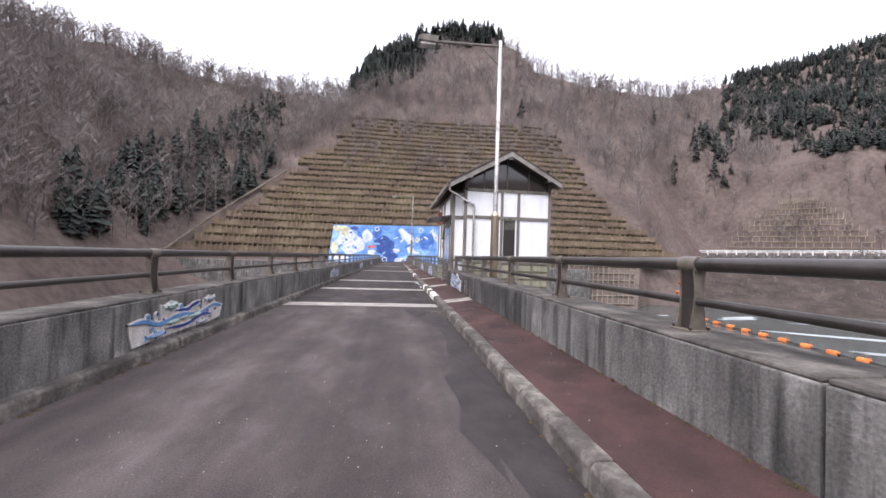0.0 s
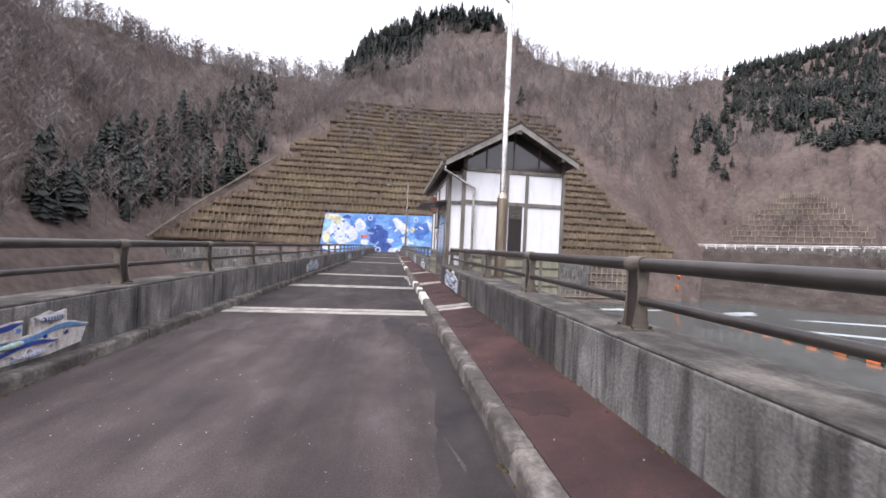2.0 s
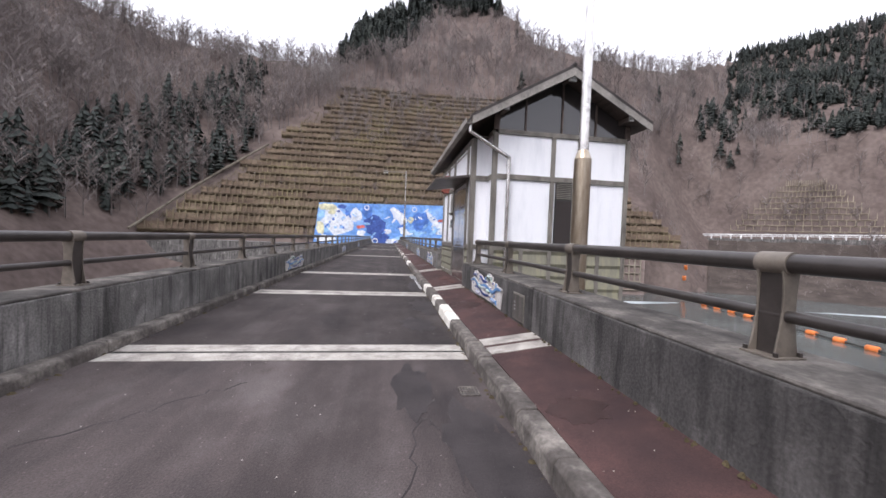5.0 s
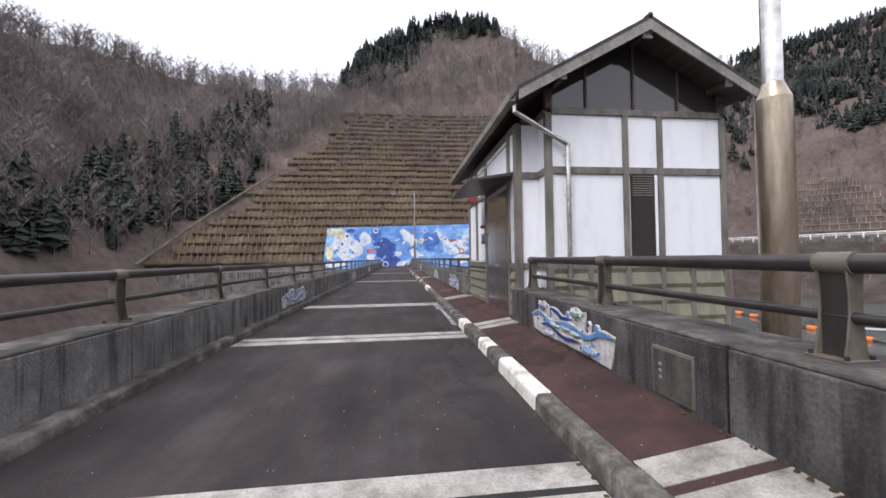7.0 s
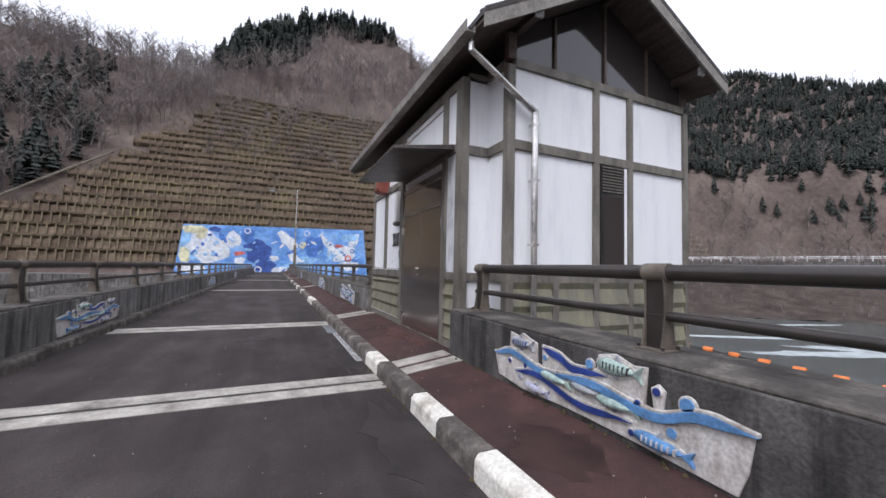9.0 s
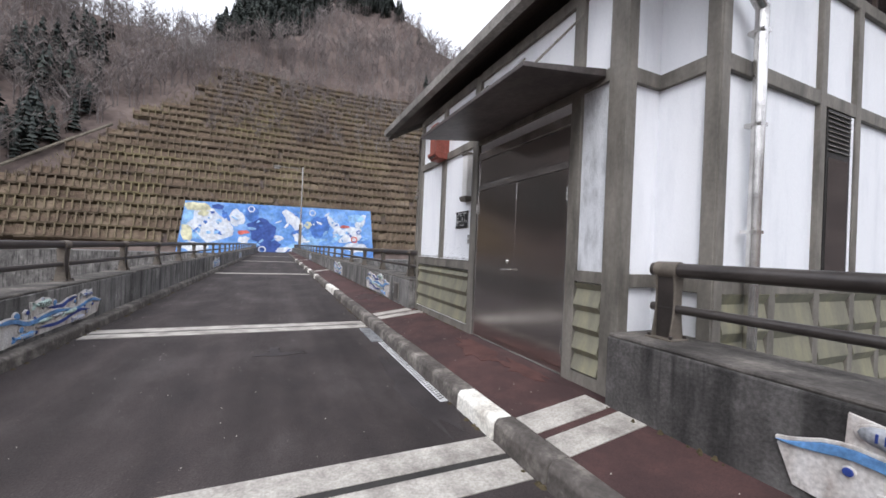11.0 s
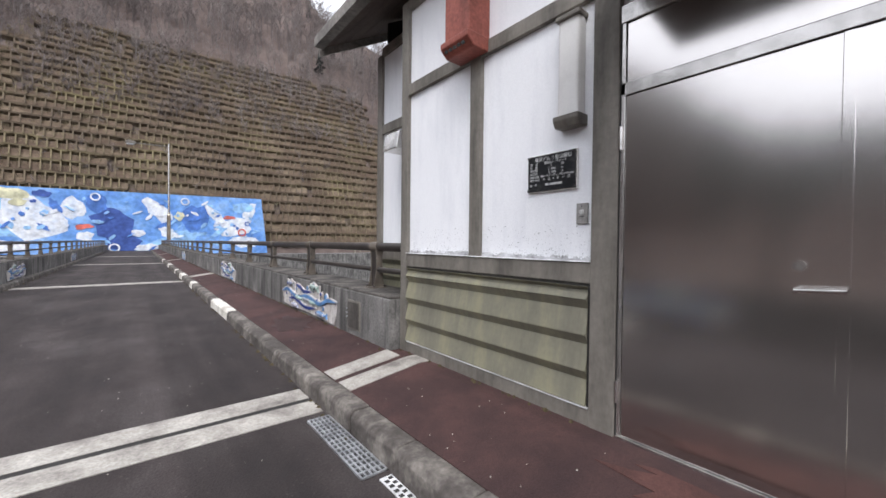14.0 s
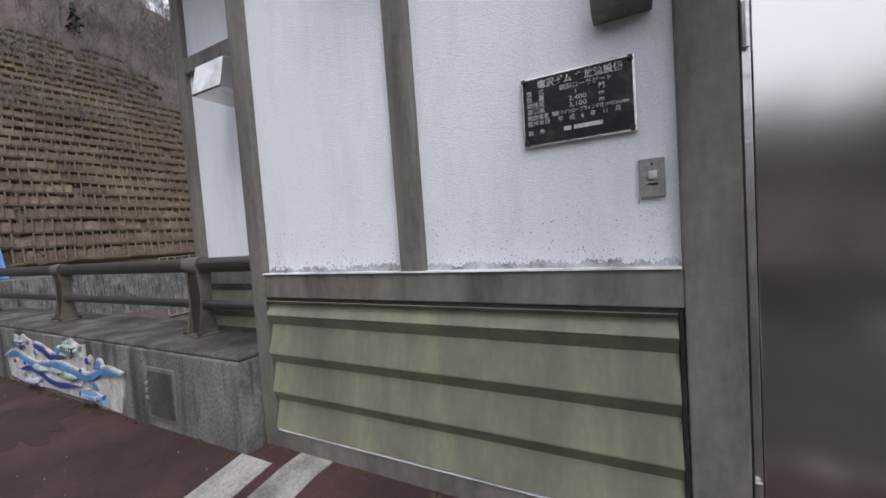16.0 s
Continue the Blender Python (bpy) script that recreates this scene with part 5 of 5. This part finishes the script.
# ---- things on the gate house wall ----
alarm = empty("alarm_box", "red metal alarm box high on the white wall", "alarm box")
Build().box(2.36, BX + 0.03, 19.25, 19.54, 2.97, 3.45).make("case", RED, alarm, 0.012)
Build().prism([(2.33, 2.93), (2.33, 2.98), (BX + 0.03, 2.98), (BX + 0.03, 2.87), (2.4, 2.87)], "y", 19.23, 19.56).make("base", RED, alarm, 0.01)
gg = Build()
for k in range(5):
    gg.box(2.345, 2.36, 19.29 + k * 0.05, 19.32 + k * 0.05, 2.895, 2.925)
each(gg, "grille", DARK, alarm)
lampw = empty("wall_lamp", "pale grey vertical strip lamp on the wall", "wall lamp")
Build().box(BX - 0.06, BX + 0.03, 18.41, 18.56, 2.16, 2.78).make("diffuser", DIFFUSER, lampw, 0.02)
each(Build().prism([(BX - 0.085, 2.14), (BX - 0.06, 2.1), (BX + 0.03, 2.1), (BX + 0.03, 2.17), (BX - 0.085, 2.17)], "y", 18.395, 18.575).box(BX - 0.08, BX + 0.03, 18.4, 18.57, 2.77, 2.8), "end_cap", FRAME, lampw, 0.006)
sw = empty("light_switch", "grey weatherproof light switch on the wall", "switch")
Build().box(BX + 0.012, BX + 0.03, 18.378, 18.455, 1.49, 1.62).make("plate", mat("grey_switch_plate", (0.26, 0.25, 0.24), 0.5, scale=10, grain=60, bump=0.05), sw, 0.004)
Build().box(BX + 0.002, BX + 0.02, 18.402, 18.428, 1.55, 1.578).make("rocker", LAMP_GREY, sw, 0.003)
each(Build().box(BX + 0.008, BX + 0.02, 18.4, 18.43, 1.533, 1.537).tube((BX + 0.008, 18.416, 1.6), (BX + 0.02, 18.416, 1.6), 0.004, None, 8), "mark", DARK, sw)

plaque = empty("name_plate", "black engraved name plate with silver Japanese lettering", "name plate")
PY, PZ, PW, PH = 18.645, 1.845, 0.385, 0.255
Build().box(BX + 0.01, BX + 0.03, PY - PW / 2, PY + PW / 2, PZ - PH / 2, PZ + PH / 2).make("border", CHROME, plaque, 0.003)
Build().box(BX + 0.0065, BX + 0.02, PY - PW / 2 + 0.008, PY + PW / 2 - 0.008, PZ - PH / 2 + 0.008, PZ + PH / 2 - 0.008).make("face", PLATE, plaque)
sc = Build()
for u in (-1, 1):
    for v in (-1, 1):
        sc.tube((BX - 0.006, PY + u * (PW / 2 - 0.014), PZ + v * (PH / 2 - 0.014)), (BX + 0.015, PY + u * (PW / 2 - 0.014), PZ + v * (PH / 2 - 0.014)), 0.008, 0.01, 10)
each(sc, "screw", DARK, plaque)


def words(text, u, v, size, wide=1.0, bold=0.0):
    """Raised writing on the plate: u along the plate from its near left, v down from its top."""
    c = bpy.data.curves.new("lettering", "FONT")
    c.body, c.size, c.extrude, c.offset = text, size, 0.0008, bold
    c.materials.append(LETTER)
    ob = new("lettering", c)
    ob.parent = plaque
    ob.matrix_basis = Matrix.Translation((BX + 0.0055, PY + PW / 2 - u, PZ + PH / 2 - v)) @ Matrix(((0, 0, -1, 0), (-1, 0, 0, 0), (0, 1, 0, 0), (0, 0, 0, 1))) @ Matrix.Diagonal((wide, 1, 1, 1))


words("塩沢ダム 主放流設備", 0.062, 0.043, 0.031, 1.0, 0.0006)
for t, u, v, s, k in (("型　式", 0.02, 0.068, 0.022, 1), ("鋼製ローラゲート", 0.14, 0.068, 0.022, 1.0), ("数　量", 0.02, 0.09, 0.022, 1), ("1", 0.19, 0.09, 0.022, 1), ("門", 0.27, 0.09, 0.022, 1), ("純径間", 0.02, 0.112, 0.022, 1), ("2.400", 0.17, 0.112, 0.023, 1.2), ("m", 0.27, 0.112, 0.023, 1.1),
                      ("扉口高", 0.02, 0.134, 0.022, 1), ("3.100", 0.17, 0.134, 0.023, 1.2), ("m", 0.27, 0.134, 0.023, 1.1), ("開閉装置", 0.02, 0.156, 0.02, 1), ("電動ワイヤロープウィンチ式 (V=0.3m/min)", 0.11, 0.155, 0.018, 0.75), ("製作年月", 0.02, 0.178, 0.021, 1), ("平　成　6　年　11　月", 0.13, 0.178, 0.021, 0.95), ("製　作", 0.02, 0.212, 0.021, 1)):
    words(t, u, v, s, k)
mk = Build()
for k, (a, b) in enumerate(((0.15, 0.175), (0.185, 0.28))):
    mk.box(BX + 0.0035, BX + 0.0068, PY + PW / 2 - b, PY + PW / 2 - a, PZ + PH / 2 - 0.214, PZ + PH / 2 - 0.2)
each(mk, "maker_mark", LETTER, plaque)

# dry moss at the foot of the walls
moss = mat("dry_moss", (0.07, 0.055, 0.03), 1.0, scale=6, grain=90, bump=0.6)
rnd = random.Random(5)
tuft = Build()
for i in range(420):
    y = rnd.uniform(-2, 40)
    if 15.8 < y < 20.46:
        x = 2.53 - abs(rnd.gauss(0, 0.015))
        if not 18.4 < y:
            continue
    else:
        x = 2.41 - abs(rnd.gauss(0, 0.018))
    r = rnd.uniform(0.008, 0.025)
    tuft.tube((x, y, 0.243), (x + rnd.uniform(-0.01, 0.01), y, 0.243 + r), r * 0.9, r * 0.3, 6)
for i in range(420):
    y = rnd.uniform(0, 40)
    x = rnd.choice([1.565 - abs(rnd.gauss(0, 0.02)), -2.29 + abs(rnd.gauss(0, 0.02))])
    r = rnd.uniform(0.006, 0.02)
    tuft.tube((x, y, -0.002), (x, y, r * 0.8), r * 1.8, r * 0.5, 6)
tagged(tuft.make("moss", moss), "dry brown moss and grit along wall feet", "moss", kind="stuff")
